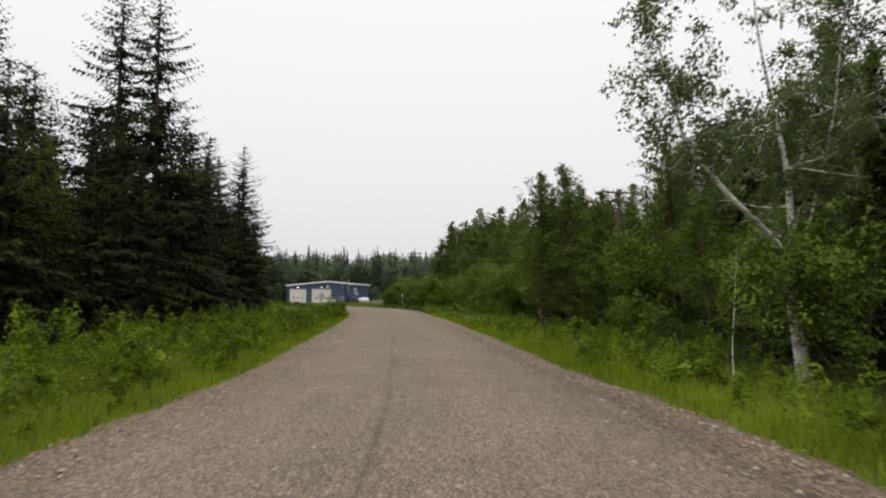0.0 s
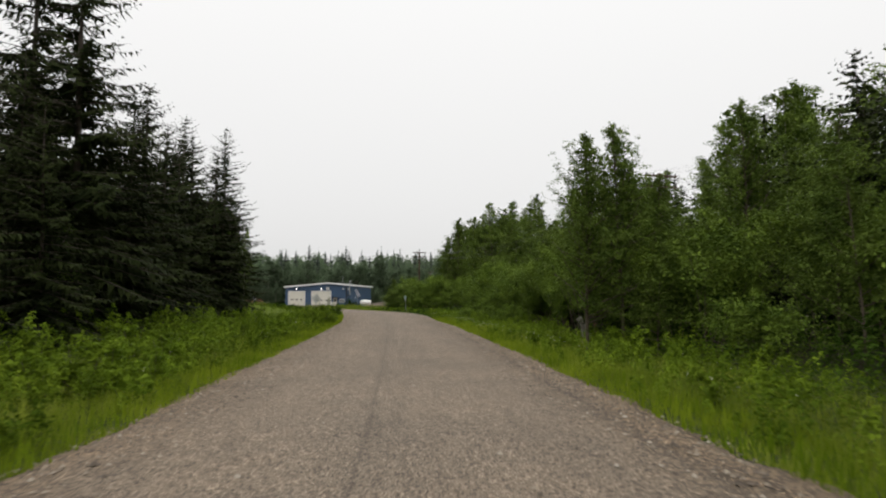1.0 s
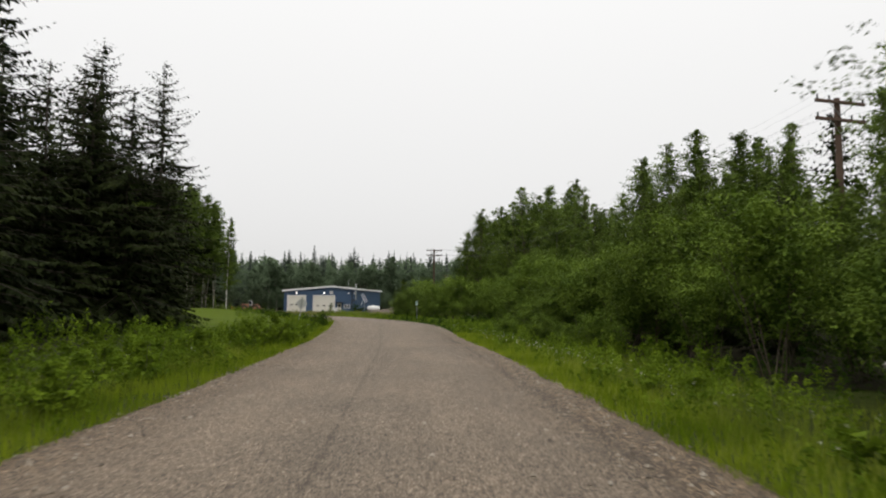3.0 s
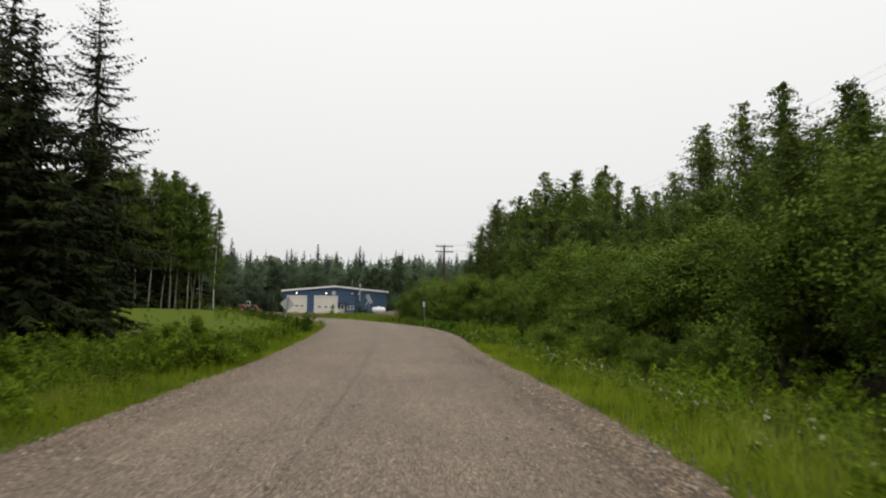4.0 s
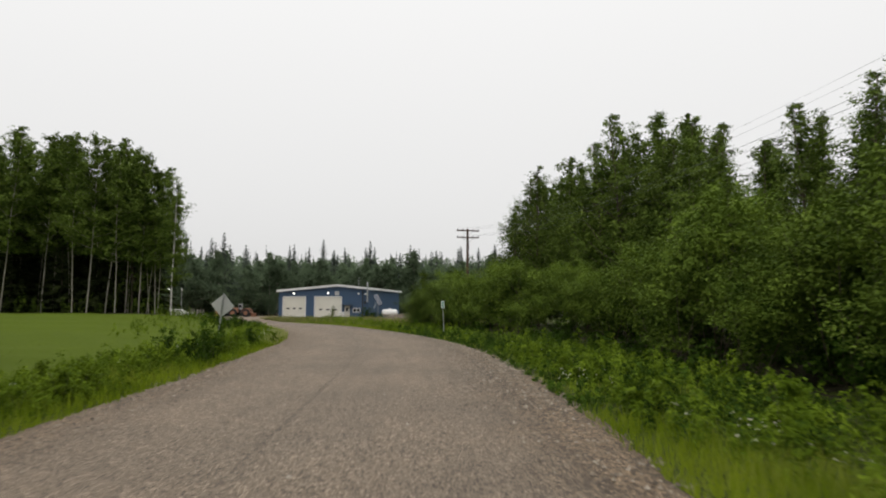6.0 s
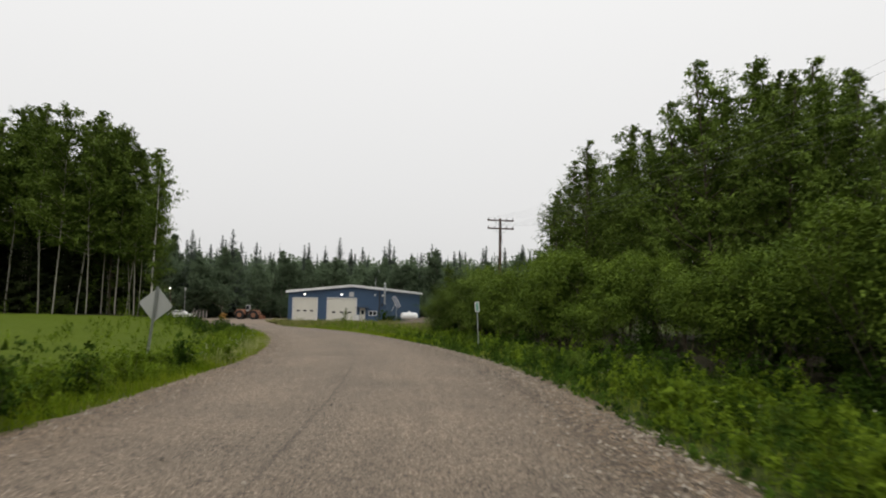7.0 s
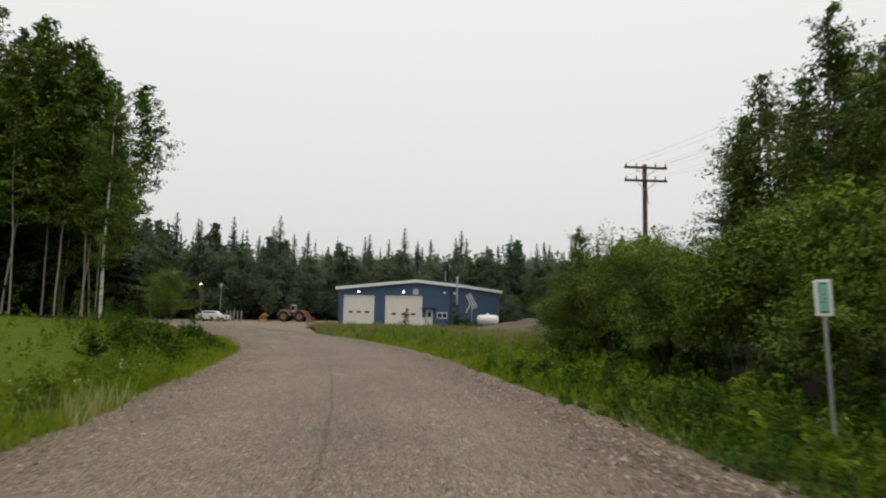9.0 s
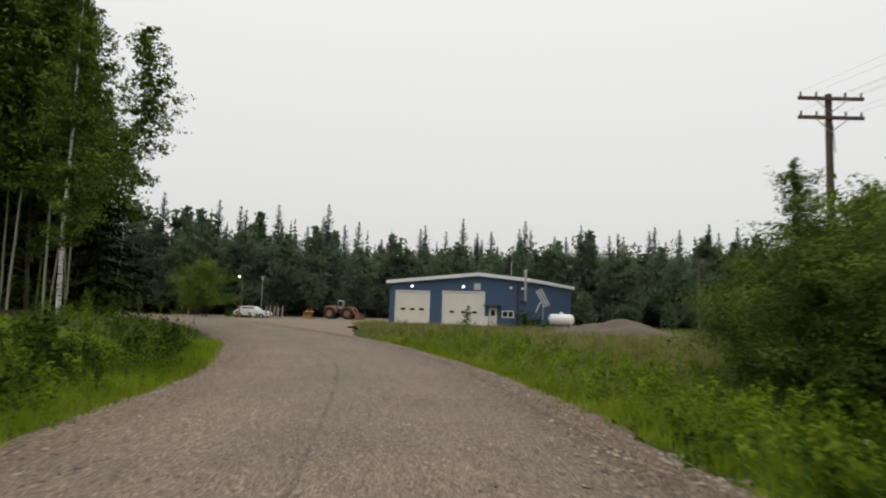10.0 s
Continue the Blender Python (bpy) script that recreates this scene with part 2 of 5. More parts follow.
SEED_GRASS = foliage("pale_seed_grass", (0.20, 0.23, 0.06), (0.46, 0.45, 0.22), 0.3, 0.6, 0.35)
FRESH = foliage("fresh_grass", (0.085, 0.15, 0.006), (0.29, 0.36, 0.026), 0.35, 0.6, 0.5)
LAWN = foliage("lawn_grass", (0.066, 0.102, 0.005), (0.165, 0.208, 0.012), 0.25, 0.6, 0.12)
PETAL = plain("white_petal", (0.62, 0.60, 0.45), 0.8)


# ---- mesh tools ----
def raw_mesh(name, verts, faces):
    """A mesh from vertex rows and one or more arrays of faces (all of one size in each array)."""
    me = bpy.data.meshes.new(name)
    faces = [np.asarray(f, dtype=np.int32) for f in faces if len(f)]
    loops = np.concatenate([f.ravel() for f in faces])
    sizes = np.concatenate([np.full(len(f), f.shape[1], dtype=np.int32) for f in faces])
    starts = np.concatenate([[0], np.cumsum(sizes)[:-1]]).astype(np.int32)
    me.vertices.add(len(verts))
    me.vertices.foreach_set("co", np.asarray(verts, dtype=np.float32).ravel())
    me.loops.add(len(loops))
    me.loops.foreach_set("vertex_index", loops)
    me.polygons.add(len(sizes))
    me.polygons.foreach_set("loop_start", starts)
    me.update(calc_edges=True)
    return me


def set_part(name, me, mat, parent=None, label=""):
    ob = new(name, me)
    me.materials.append(mat)
    if parent is not None:
        ob.parent = parent
    return tagged(ob, label)


def part(name, bm, mat, parent, label=""):
    me = bpy.data.meshes.new(name)
    bm.to_mesh(me)
    bm.free()
    return set_part(name, me, mat, parent, label)


def thing(name, label, category, at=(0, 0, 0), turn=0.0, group="", kind=""):
    ob = new(name)
    ob.empty_display_size = 0.2
    ob.matrix_basis = pose(*at, 0, 0, turn)
    return tagged(ob, label, category, group, kind)


def boxes(spans, bevel=0.0):
    bm = bmesh.new()
    for a, b in spans:
        m = Matrix.Translation([(p + q) / 2 for p, q in zip(a, b)]) @ Matrix.Diagonal((*[abs(q - p) for p, q in zip(a, b)], 1))
        bmesh.ops.create_cube(bm, size=1, matrix=m)
    if bevel:
        bmesh.ops.bevel(bm, geom=bm.edges[:], offset=bevel, segments=1, affect="EDGES")
    return bm


def rod(a, b, r, r2=None, sides=8, bm=None):
    bm = bm or bmesh.new()
    a, b = Vector(a), Vector(b)
    m = Matrix.Translation((a + b) / 2) @ (b - a).to_track_quat("Z", "Y").to_matrix().to_4x4()
    bmesh.ops.create_cone(bm, cap_ends=True, segments=sides, radius1=r, radius2=r if r2 is None else r2, depth=(b - a).length, matrix=m)
    return bm


def tube(pts, radii, sides=6):
    """Vertices and quads of a tapering tube along points."""
    pts = np.asarray(pts, float)
    n = len(pts)
    d = np.gradient(pts, axis=0)
    d /= np.linalg.norm(d, axis=1)[:, None] + 1e-9
    ref = np.where(np.abs(d[:, 2:3]) > 0.9, [[1.0, 0, 0]], [[0, 0, 1.0]])
    u = np.cross(d, ref)
    u /= np.linalg.norm(u, axis=1)[:, None] + 1e-9
    v = np.cross(d, u)
    a = np.arange(sides) * 2 * np.pi / sides
    ring = np.cos(a)[None, :, None] * u[:, None] + np.sin(a)[None, :, None] * v[:, None]
    verts = (pts[:, None] + ring * np.asarray(radii)[:, None, None]).reshape(-1, 3)
    i, j = np.meshgrid(np.arange(n - 1), np.arange(sides), indexing="ij")
    k = (j + 1) % sides
    return verts, np.stack([i * sides + j, i * sides + k, (i + 1) * sides + k, (i + 1) * sides + j], -1).reshape(-1, 4)


def join(pieces):
    verts, faces, at = [], [], 0
    for v, f in pieces:
        verts.append(v)
        faces.append(f + at)
        at += len(v)
    return np.concatenate(verts), np.concatenate(faces)


def unit(rng, n):
    d = rng.normal(size=(n, 3))
    return d / np.linalg.norm(d, axis=1)[:, None]


def leaf_quads(rng, centres, size, droop=0.35, wide=0.65, facing=None):
    """One small pointed leaf at each centre, its upper side turned roughly along facing (or at random)."""
    n = len(centres)
    if facing is None:
        d = unit(rng, n)
        d[:, 2] -= droop
        d /= np.linalg.norm(d, axis=1)[:, None]
        s = np.cross(d, unit(rng, n))
    else:
        nv = facing * 0.75 + unit(rng, n) * 0.55 + [0, 0, 0.5]
        d = np.cross(nv, unit(rng, n))
        d[:, 2] -= droop * 0.3
        d /= np.linalg.norm(d, axis=1)[:, None] + 1e-9
        s = np.cross(d, nv)
    s /= np.linalg.norm(s, axis=1)[:, None] + 1e-9
    ln = (size * rng.uniform(0.6, 1.35, n))[:, None]
    w = ln * wide
    v = np.stack([centres - s * w * 0.5 - d * ln * 0.4, centres + s * w * 0.5 - d * ln * 0.35, centres + d * ln * 0.6], 1)
    return v.reshape(-1, 3), np.arange(3 * n).reshape(-1, 3)


# ---- the road's line and the lie of the land ----
LINE = np.array([(0.3, -40, 4.3), (0.0, -10, 4.2), (-0.25, 7, 4.1), (-0.75, 15, 3.7), (-1.75, 28, 3.75), (-3.5, 48, 3.85), (-4.65, 58, 3.8), (-7.35, 79, 4.4), (-10.9, 94, 4.1),
                 (-18.0, 111.6, 3.85), (-22.5, 119.5, 3.85), (-27.8, 126.9, 4.0), (-38.4, 138.8, 4.1), (-52, 151.5, 4.3), (-76, 166, 4.5), (-120, 185, 4.5), (-190, 205, 4.5)], float)


def glide(p, per=16):
    """A smooth line through the points."""
    q = np.vstack([2 * p[0] - p[1], p, 2 * p[-1] - p[-2]])
    out = []
    for i in range(1, len(q) - 2):
        t = np.arange(per)[:, None] / per
        a, b, c, d = q[i - 1 : i + 3]
        out.append(0.5 * (2 * b + (c - a) * t + (2 * a - 5 * b + 4 * c - d) * t**2 + (3 * b - a - 3 * c + d) * t**3))
    return np.vstack(out + [p[-1:]])


MID = glide(LINE)
DIR = np.gradient(MID[:, :2], axis=0)
DIR /= np.linalg.norm(DIR, axis=1)[:, None]
SIDE = np.stack([DIR[:, 1], -DIR[:, 0]], 1)


def beside(x, y):
    """How far points lie outside the road's edge (inside: minus), on its right (+1) or left (-1)."""
    x, y = np.atleast_1d(np.asarray(x, float)), np.atleast_1d(np.asarray(y, float))
    out, side = np.empty(len(x)), np.empty(len(x))
    for i in range(0, len(x), 20000):
        dx, dy = x[i : i + 20000, None] - MID[:, 0], y[i : i + 20000, None] - MID[:, 1]
        k = np.argmin(dx * dx + dy * dy, axis=1)
        r = np.arange(len(k))
        off = dx[r, k] * SIDE[k, 0] + dy[r, k] * SIDE[k, 1]
        along = dx[r, k] * DIR[k, 0] + dy[r, k] * DIR[k, 1]
        out[i : i + 20000], side[i : i + 20000] = np.hypot(off, np.clip(np.abs(along) - 4, 0, None)) - MID[k, 2], np.sign(off)
    return out, side


def smooth(a, b, v):
    t = np.clip((v - a) / (b - a), 0, 1)
    return t * t * (3 - 2 * t)


def land(x, y):
    """Height of the ground."""
    x, y = np.atleast_1d(np.asarray(x, float)), np.atleast_1d(np.asarray(y, float))
    d, side = beside(x, y)
    right = -0.10 - 0.30 * smooth(0.3, 3.0, d) + 0.35 * smooth(4, 10, d)
    left = -0.10 - 0.15 * smooth(0.3, 2.5, d) + 0.25 * smooth(3, 8, d)
    z = np.where(side > 0, right, left)
    rise = smooth(68, 100, y) * smooth(-16, -38, x) * (1 - smooth(128, 150, y))
    z = np.where(side < 0, z + 1.0 * rise * smooth(0.8, 5.0, d), z)
    z = np.where(d < 0.3, -0.10, z)
    # beyond the bend the verge comes up level with the yard
    z = np.where((side > 0) & (d > 0.3), z + (-0.13 - z) * smooth(121, 130, y), z)
    ripple = 0.05 * np.sin(x * 0.9 + 1.3 * np.sin(y * 0.37)) * np.sin(y * 0.7 + np.sin(x * 0.5))
    return z + np.where(d > 0.5, ripple * (1 - smooth(121, 130, y)), 0) + 13.0 * smooth(300, 390, y)


def ground_at(x, y):
    return float(land(x, y)[0])


def build_ground():
    xs = np.concatenate([[-3000, -1200, -500, -300], np.arange(-200, -70, 5.0), np.arange(-70, 40, 1.0), np.arange(40, 160, 6.0), [300, 600, 1400, 3000]])
    ys = np.concatenate([[-2000, -600, -200], np.arange(-80, -10, 5.0), np.arange(-10, 135, 1.0), np.arange(135, 260, 3.0), [280, 300, 320, 340, 360, 380, 400, 450, 500, 700, 1500, 3500]])
    gx, gy = np.meshgrid(xs, ys)
    v = np.stack([gx.ravel(), gy.ravel(), land(gx.ravel(), gy.ravel())], 1)
    i, j = np.meshgrid(np.arange(len(ys) - 1), np.arange(len(xs) - 1), indexing="ij")
    a = i * len(xs) + j
    f = np.stack([a, a + 1, a + 1 + len(xs), a + len(xs)], -1).reshape(-1, 4)
    me = raw_mesh("ground", v, [f])
    me.shade_smooth()
    tagged(set_part("ground", me, SOIL), "uneven grassy ground of the verges and clearings", "ground", kind="structure")


def build_road():
    rng = np.random.default_rng(3)
    dense = glide(MID[:, :3], 3)
    d = np.gradient(dense[:, :2], axis=0)
    d /= np.linalg.norm(d, axis=1)[:, None]
    s = np.stack([d[:, 1], -d[:, 0]], 1)
    n, across = len(dense), 25
    u = np.linspace(-1, 1, across)
    wob = np.stack([np.convolve(rng.normal(0, 0.12, n + 6), np.ones(7) / 4, "valid") for _ in range(2)], 1)
    hw = dense[:, 2:3] + np.where(u[None] > 0, wob[:, 1:2], wob[:, 0:1]) * np.abs(u[None]) ** 6
    x = dense[:, 0:1] + s[:, 0:1] * u * hw
    y = dense[:, 1:2] + s[:, 1:2] * u * hw
    z = 0.0 + 0.05 * (1 - u[None] ** 2) - 0.06 * np.abs(u[None]) ** 14 + rng.normal(0, 0.004, x.shape)
    v = np.stack([x, y, z], -1)
    lo = np.stack([v[:, 0] - [0, 0, 0.4], v[:, -1] - [0, 0, 0.4]], 1)
    verts = np.concatenate([v.reshape(-1, 3), lo.reshape(-1, 3)])
    i, j = np.meshgrid(np.arange(n - 1), np.arange(across - 1), indexing="ij")
    a = i * across + j
    f = np.stack([a, a + 1, a + 1 + across, a + across], -1).reshape(-1, 4)
    k = np.arange(n - 1)
    base = n * across
    left = np.stack([base + 2 * k, k * across, (k + 1) * across, base + 2 * k + 2], -1)
    right = np.stack([k * across + across - 1, base + 2 * k + 1, base + 2 * k + 3, (k + 1) * across + across - 1], -1)
    me = raw_mesh("road", verts, [f, left, right])
    uvs = np.zeros((len(verts), 2))
    uvs[: n * across, 0] = np.tile((u + 1) / 2, n)
    uvs[: n * across, 1] = np.repeat(np.arange(n) * 0.5, across)
    uvs[base::2, 0], uvs[base + 1 :: 2, 0] = 0.0, 1.0
    layer = me.uv_layers.new(name="across")
    idx = np.empty(len(me.loops), dtype=np.int32)
    me.loops.foreach_get("vertex_index", idx)
    layer.data.foreach_set("uv", uvs[idx].astype(np.float32).ravel())
    me.shade_smooth()
    tagged(set_part("road", me, SEAL), "worn grey-brown chip-seal road with dusty gravel edges", "road", kind="structure")


def patch(name, corners, z, mat, label, category, seed):
    """A flat piece of ground with a ragged edge."""
    rng = np.random.default_rng(seed)
    c = np.array(corners, float)
    pts = []
    for a, b in zip(c, np.roll(c, -1, 0)):
        k = max(2, int(np.linalg.norm(b - a) / 1.5))
        for i in range(k):
            pts.append(a + (b - a) * i / k + rng.normal(0, 0.25, 2))
    bm = bmesh.new()
    top = [bm.verts.new((*p, z)) for p in pts]
    low = [bm.verts.new((*p, z - 0.3)) for p in pts]
    face = bm.faces.new(top)
    for i in range(len(top)):
        k = (i + 1) % len(top)
        bm.faces.new((top[i], low[i], low[k], top[k]))
    bmesh.ops.triangulate(bm, faces=[face])
    bmesh.ops.recalc_face_normals(bm, faces=bm.faces[:])
    ob = part(name, bm, mat, None)
    return tagged(ob, label, category, kind="structure")


def build_lawn():
    """The mown field: a sheet just above the ground, following it."""
    xs, ys = np.arange(-75, -9, 0.5), np.arange(55, 127, 0.5)
    gx, gy = np.meshgrid(xs, ys)
    d, side = beside(gx.ravel(), gy.ravel())
    ok = ((d > 2.6) & (side < 0) & (gy.ravel() > 57) & (gy.ravel() < 117) & ((gx.ravel() > -17 - 0.3 * (gy.ravel() - 56)) | (gy.ravel() > 74))).reshape(gx.shape)
    v = np.stack([gx.ravel(), gy.ravel(), land(gx.ravel(), gy.ravel()) + 0.03], 1)
    i, j = np.meshgrid(np.arange(len(ys) - 1), np.arange(len(xs) - 1), indexing="ij")
    a = (i * len(xs) + j)[ok[:-1, :-1] & ok[1:, 1:] & ok[:-1, 1:] & ok[1:, :-1]]
    f = np.stack([a, a + 1, a + 1 + len(xs), a + len(xs)], -1)
    me = raw_mesh("lawn", v, [f])
    me.shade_smooth()
    tagged(set_part("lawn", me, TURF), "mown bright green lawn beside the road", "lawn", kind="structure")


def floor_sheet(name, xs, ys, ok, mat, label, category):
    """A sheet that lies just above the ground where ok(x, y, distance, side) holds."""
    gx, gy = np.meshgrid(xs, ys)
    d, side = beside(gx.ravel(), gy.ravel())
    wx, wy = gx.ravel(), gy.ravel()
    wob = 0.8 * np.sin(1.1 * wx + 2 * np.sin(0.6 * wy)) + 0.7 * np.sin(0.9 * wy + 1.5 * np.sin(0.8 * wx)) + 0.5 * np.sin(2.3 * (wx + wy))
    keep = ok(wx + 1.5 * wob, wy + 1.5 * wob, d + wob, side)
    keep &= (wx + 2 * wob > xs[0] + 4) & (wx + 2 * wob < xs[-1] - 4) & (wy + 2 * wob > ys[0] + 4) & (wy + 2 * wob < ys[-1] - 4)
    keep = keep.reshape(gx.shape)
    v = np.stack([wx, wy, land(wx, wy) + 0.03], 1)
    i, j = np.meshgrid(np.arange(len(ys) - 1), np.arange(len(xs) - 1), indexing="ij")
    a = (i * len(xs) + j)[keep[:-1, :-1] & keep[1:, 1:] & keep[:-1, 1:] & keep[1:, :-1]]
    me = raw_mesh(name, v, [np.stack([a, a + 1, a + 1 + len(xs), a + len(xs)], -1)])
    me.shade_smooth()
    tagged(set_part(name, me, mat), label, category, kind="structure")


build_ground()
build_road()
build_lawn()
# sheets of litter, the woods' shade painted into their colour
LITTER_LABEL = "leaf litter on the forest floor, darkened for tree shade"
floor_sheet("forest_floor_right", np.arange(-12, 39, 0.5), np.arange(-9, 134, 0.5), lambda x, y, d, s: (d > 6.2) & (s > 0) & ((y < 122) | (x > -7)), SHADED_LITTER, LITTER_LABEL, "forest floor")
floor_sheet("forest_floor_left", np.arange(-66, -8, 0.5), np.arange(-9, 80, 0.5), lambda x, y, d, s: (d > 6.2) & (s < 0) & ((y < 56) | (x < -17 - 0.3 * (y - 56))), SHADED_LITTER, LITTER_LABEL, "forest floor")
floor_sheet("forest_floor_stand", np.arange(-90, -28, 1.0), np.arange(112, 150, 1.0), lambda x, y, d, s: (d > 5.5) & (s < 0) & (y > 116.5), SHADED_LITTER, LITTER_LABEL, "forest floor")
floor_sheet("forest_floor_far", np.arange(-200, 160, 6.0), np.arange(190, 330, 6.0), lambda x, y, d, s: (d > 8) & (y > 203), SHADED_LITTER, LITTER_LABEL, "forest floor")
patch("gravel_lot", [(-32, 127), (-28.0, 133), (-30, 138), (-36, 150), (-39, 162), (-31, 166), (-17, 166), (-15, 171), (-17, 195), (-46, 200), (-64, 190), (-72, 172), (-58, 153), (-42, 139)], -0.035, LOT,
      "brown gravel yard before the blue garage", "yard", 5)


# ---- plants: one builder a kind ----
def spruce(label, seed, height, spread, bare=0.03, fine=1.0, thin_top=0.0):
    """A spruce: straight stem, whorls of drooping branches, each with hanging side twigs."""
    rng = np.random.default_rng(seed)
    root = thing("spruce_tree", label, "tree")
    zs = np.linspace(-0.2, height, 14)
    stem = tube(np.stack([0.06 * np.sin(zs * 0.4), 0.05 * np.cos(zs * 0.5) - 0.05, zs], 1), 0.008 + height * 0.011 * (1 - np.clip(zs, 0, height) / height) ** 0.9, 8)
    pieces, twigs = [stem], []
    z = height * bare + 0.15
    while z < height - 0.15:
        f = z / height
        reach = spread * (1 - f) ** (0.66 if fine >= 0.45 else 0.95) * (0.78 + 0.4 * rng.random()) + 0.10
        for _ in range(rng.integers(5, 8) if f < 0.62 or fine < 0.45 else rng.integers(3, 6)):
            ln = reach * rng.uniform(0.68, 1.12)
            if f < 0.12:
                ln *= 0.8
            a = rng.uniform(0, 2 * np.pi)
            rise = 0.55 * f - 0.22 + rng.normal(0, 0.06)
            out = np.array([np.cos(a), np.sin(a), 0])
            k = max(4, int(ln / (0.15 / fine)))
            s = np.linspace(0.0, 1, k)
            p = np.array([0, 0, z + rng.normal(0, 0.05)]) + out * (s * ln)[:, None]
            p[:, 2] += ln * (rise * s - 0.34 * s**2 * (1 - f) + 0.16 * s**4)
            if fine >= 0.7 and ln > 0.9:
                pieces.append(tube(p[:: max(1, k // 4)], np.linspace(0.006 + 0.010 * ln, 0.004, len(p[:: max(1, k // 4)])), 3))
            across = np.array([-np.sin(a), np.cos(a), 0])
            for side in (-1, 1, 0):
                keep = rng.random(k) < (0.92 if side else 0.75) * (1 - thin_top * f)
                q, ss = p[keep], s[keep]
                if not len(q):
                    continue
                tl = (0.14 + 0.36 * ln**0.6 * (1 - ss) ** 0.6) * rng.uniform(0.6, 1.3, len(q)) / fine**0.3 * (1.08 - 0.55 * f**2)
                if side:
                    dv = across * side * rng.uniform(0.5, 1.0, len(q))[:, None] + out * rng.uniform(0.35, 0.9, len(q))[:, None]
                    dv[:, 2] -= rng.uniform(0.05, 0.85, len(q))
                else:
                    dv = out * rng.uniform(0.2, 0.6, len(q))[:, None] + rng.normal(0, 0.25, (len(q), 3))
                    dv[:, 2] -= rng.uniform(0.3, 1.0, len(q))
                    tl *= 0.7
                dv /= np.linalg.norm(dv, axis=1)[:, None]
                w = np.cross(dv, unit(rng, len(q)) * 0.7 + [0, 0, 1.0] + out * 0.4)
                w /= np.linalg.norm(w, axis=1)[:, None] + 1e-9
                w *= (rng.uniform(0.045, 0.085, len(q)) / fine**1.5 * ((1.1 - 0.4 * f) if fine >= 0.5 else (1.2 - 1.0 * f)))[:, None]
                e = q + dv * tl[:, None]
                mid = q + dv * (tl * 0.45)[:, None]
                twigs.append(np.stack([q * 0.8 + mid * 0.2 - w, q * 0.8 + mid * 0.2 + w, e], 1))
        z += rng.uniform(0.19, 0.34) / fine ** (0.8 if fine >= 0.5 else 0.35) * (1.25 - 0.5 * f)
    tw = np.concatenate(twigs).reshape(-1, 3)
    set_part("trunk", raw_mesh("trunk", *(lambda v, f: (v, [f]))(*join(pieces))), BARK, root)
    set_part("crown", raw_mesh("crown", tw, [np.arange(len(tw)).reshape(-1, 3)]), NEEDLE if fine >= 0.5 else HAZED_NEEDLE, root)
    return root


def grow(rng, start, way, length, r, wander=0.25, lift=0.15, k=6):
    """Points and radii of one limb."""
    p, d, pts = np.array(start, float), np.array(way, float), [np.array(start, float)]
    for _ in range(k):
        d = d + rng.normal(0, wander, 3) * 0.5 + np.array([0, 0, lift]) * 0.5
        d /= np.linalg.norm(d)
        p = p + d * length / k
        pts.append(p.copy())
    return np.array(pts), np.linspace(r, max(0.004, r * 0.25), k + 1)


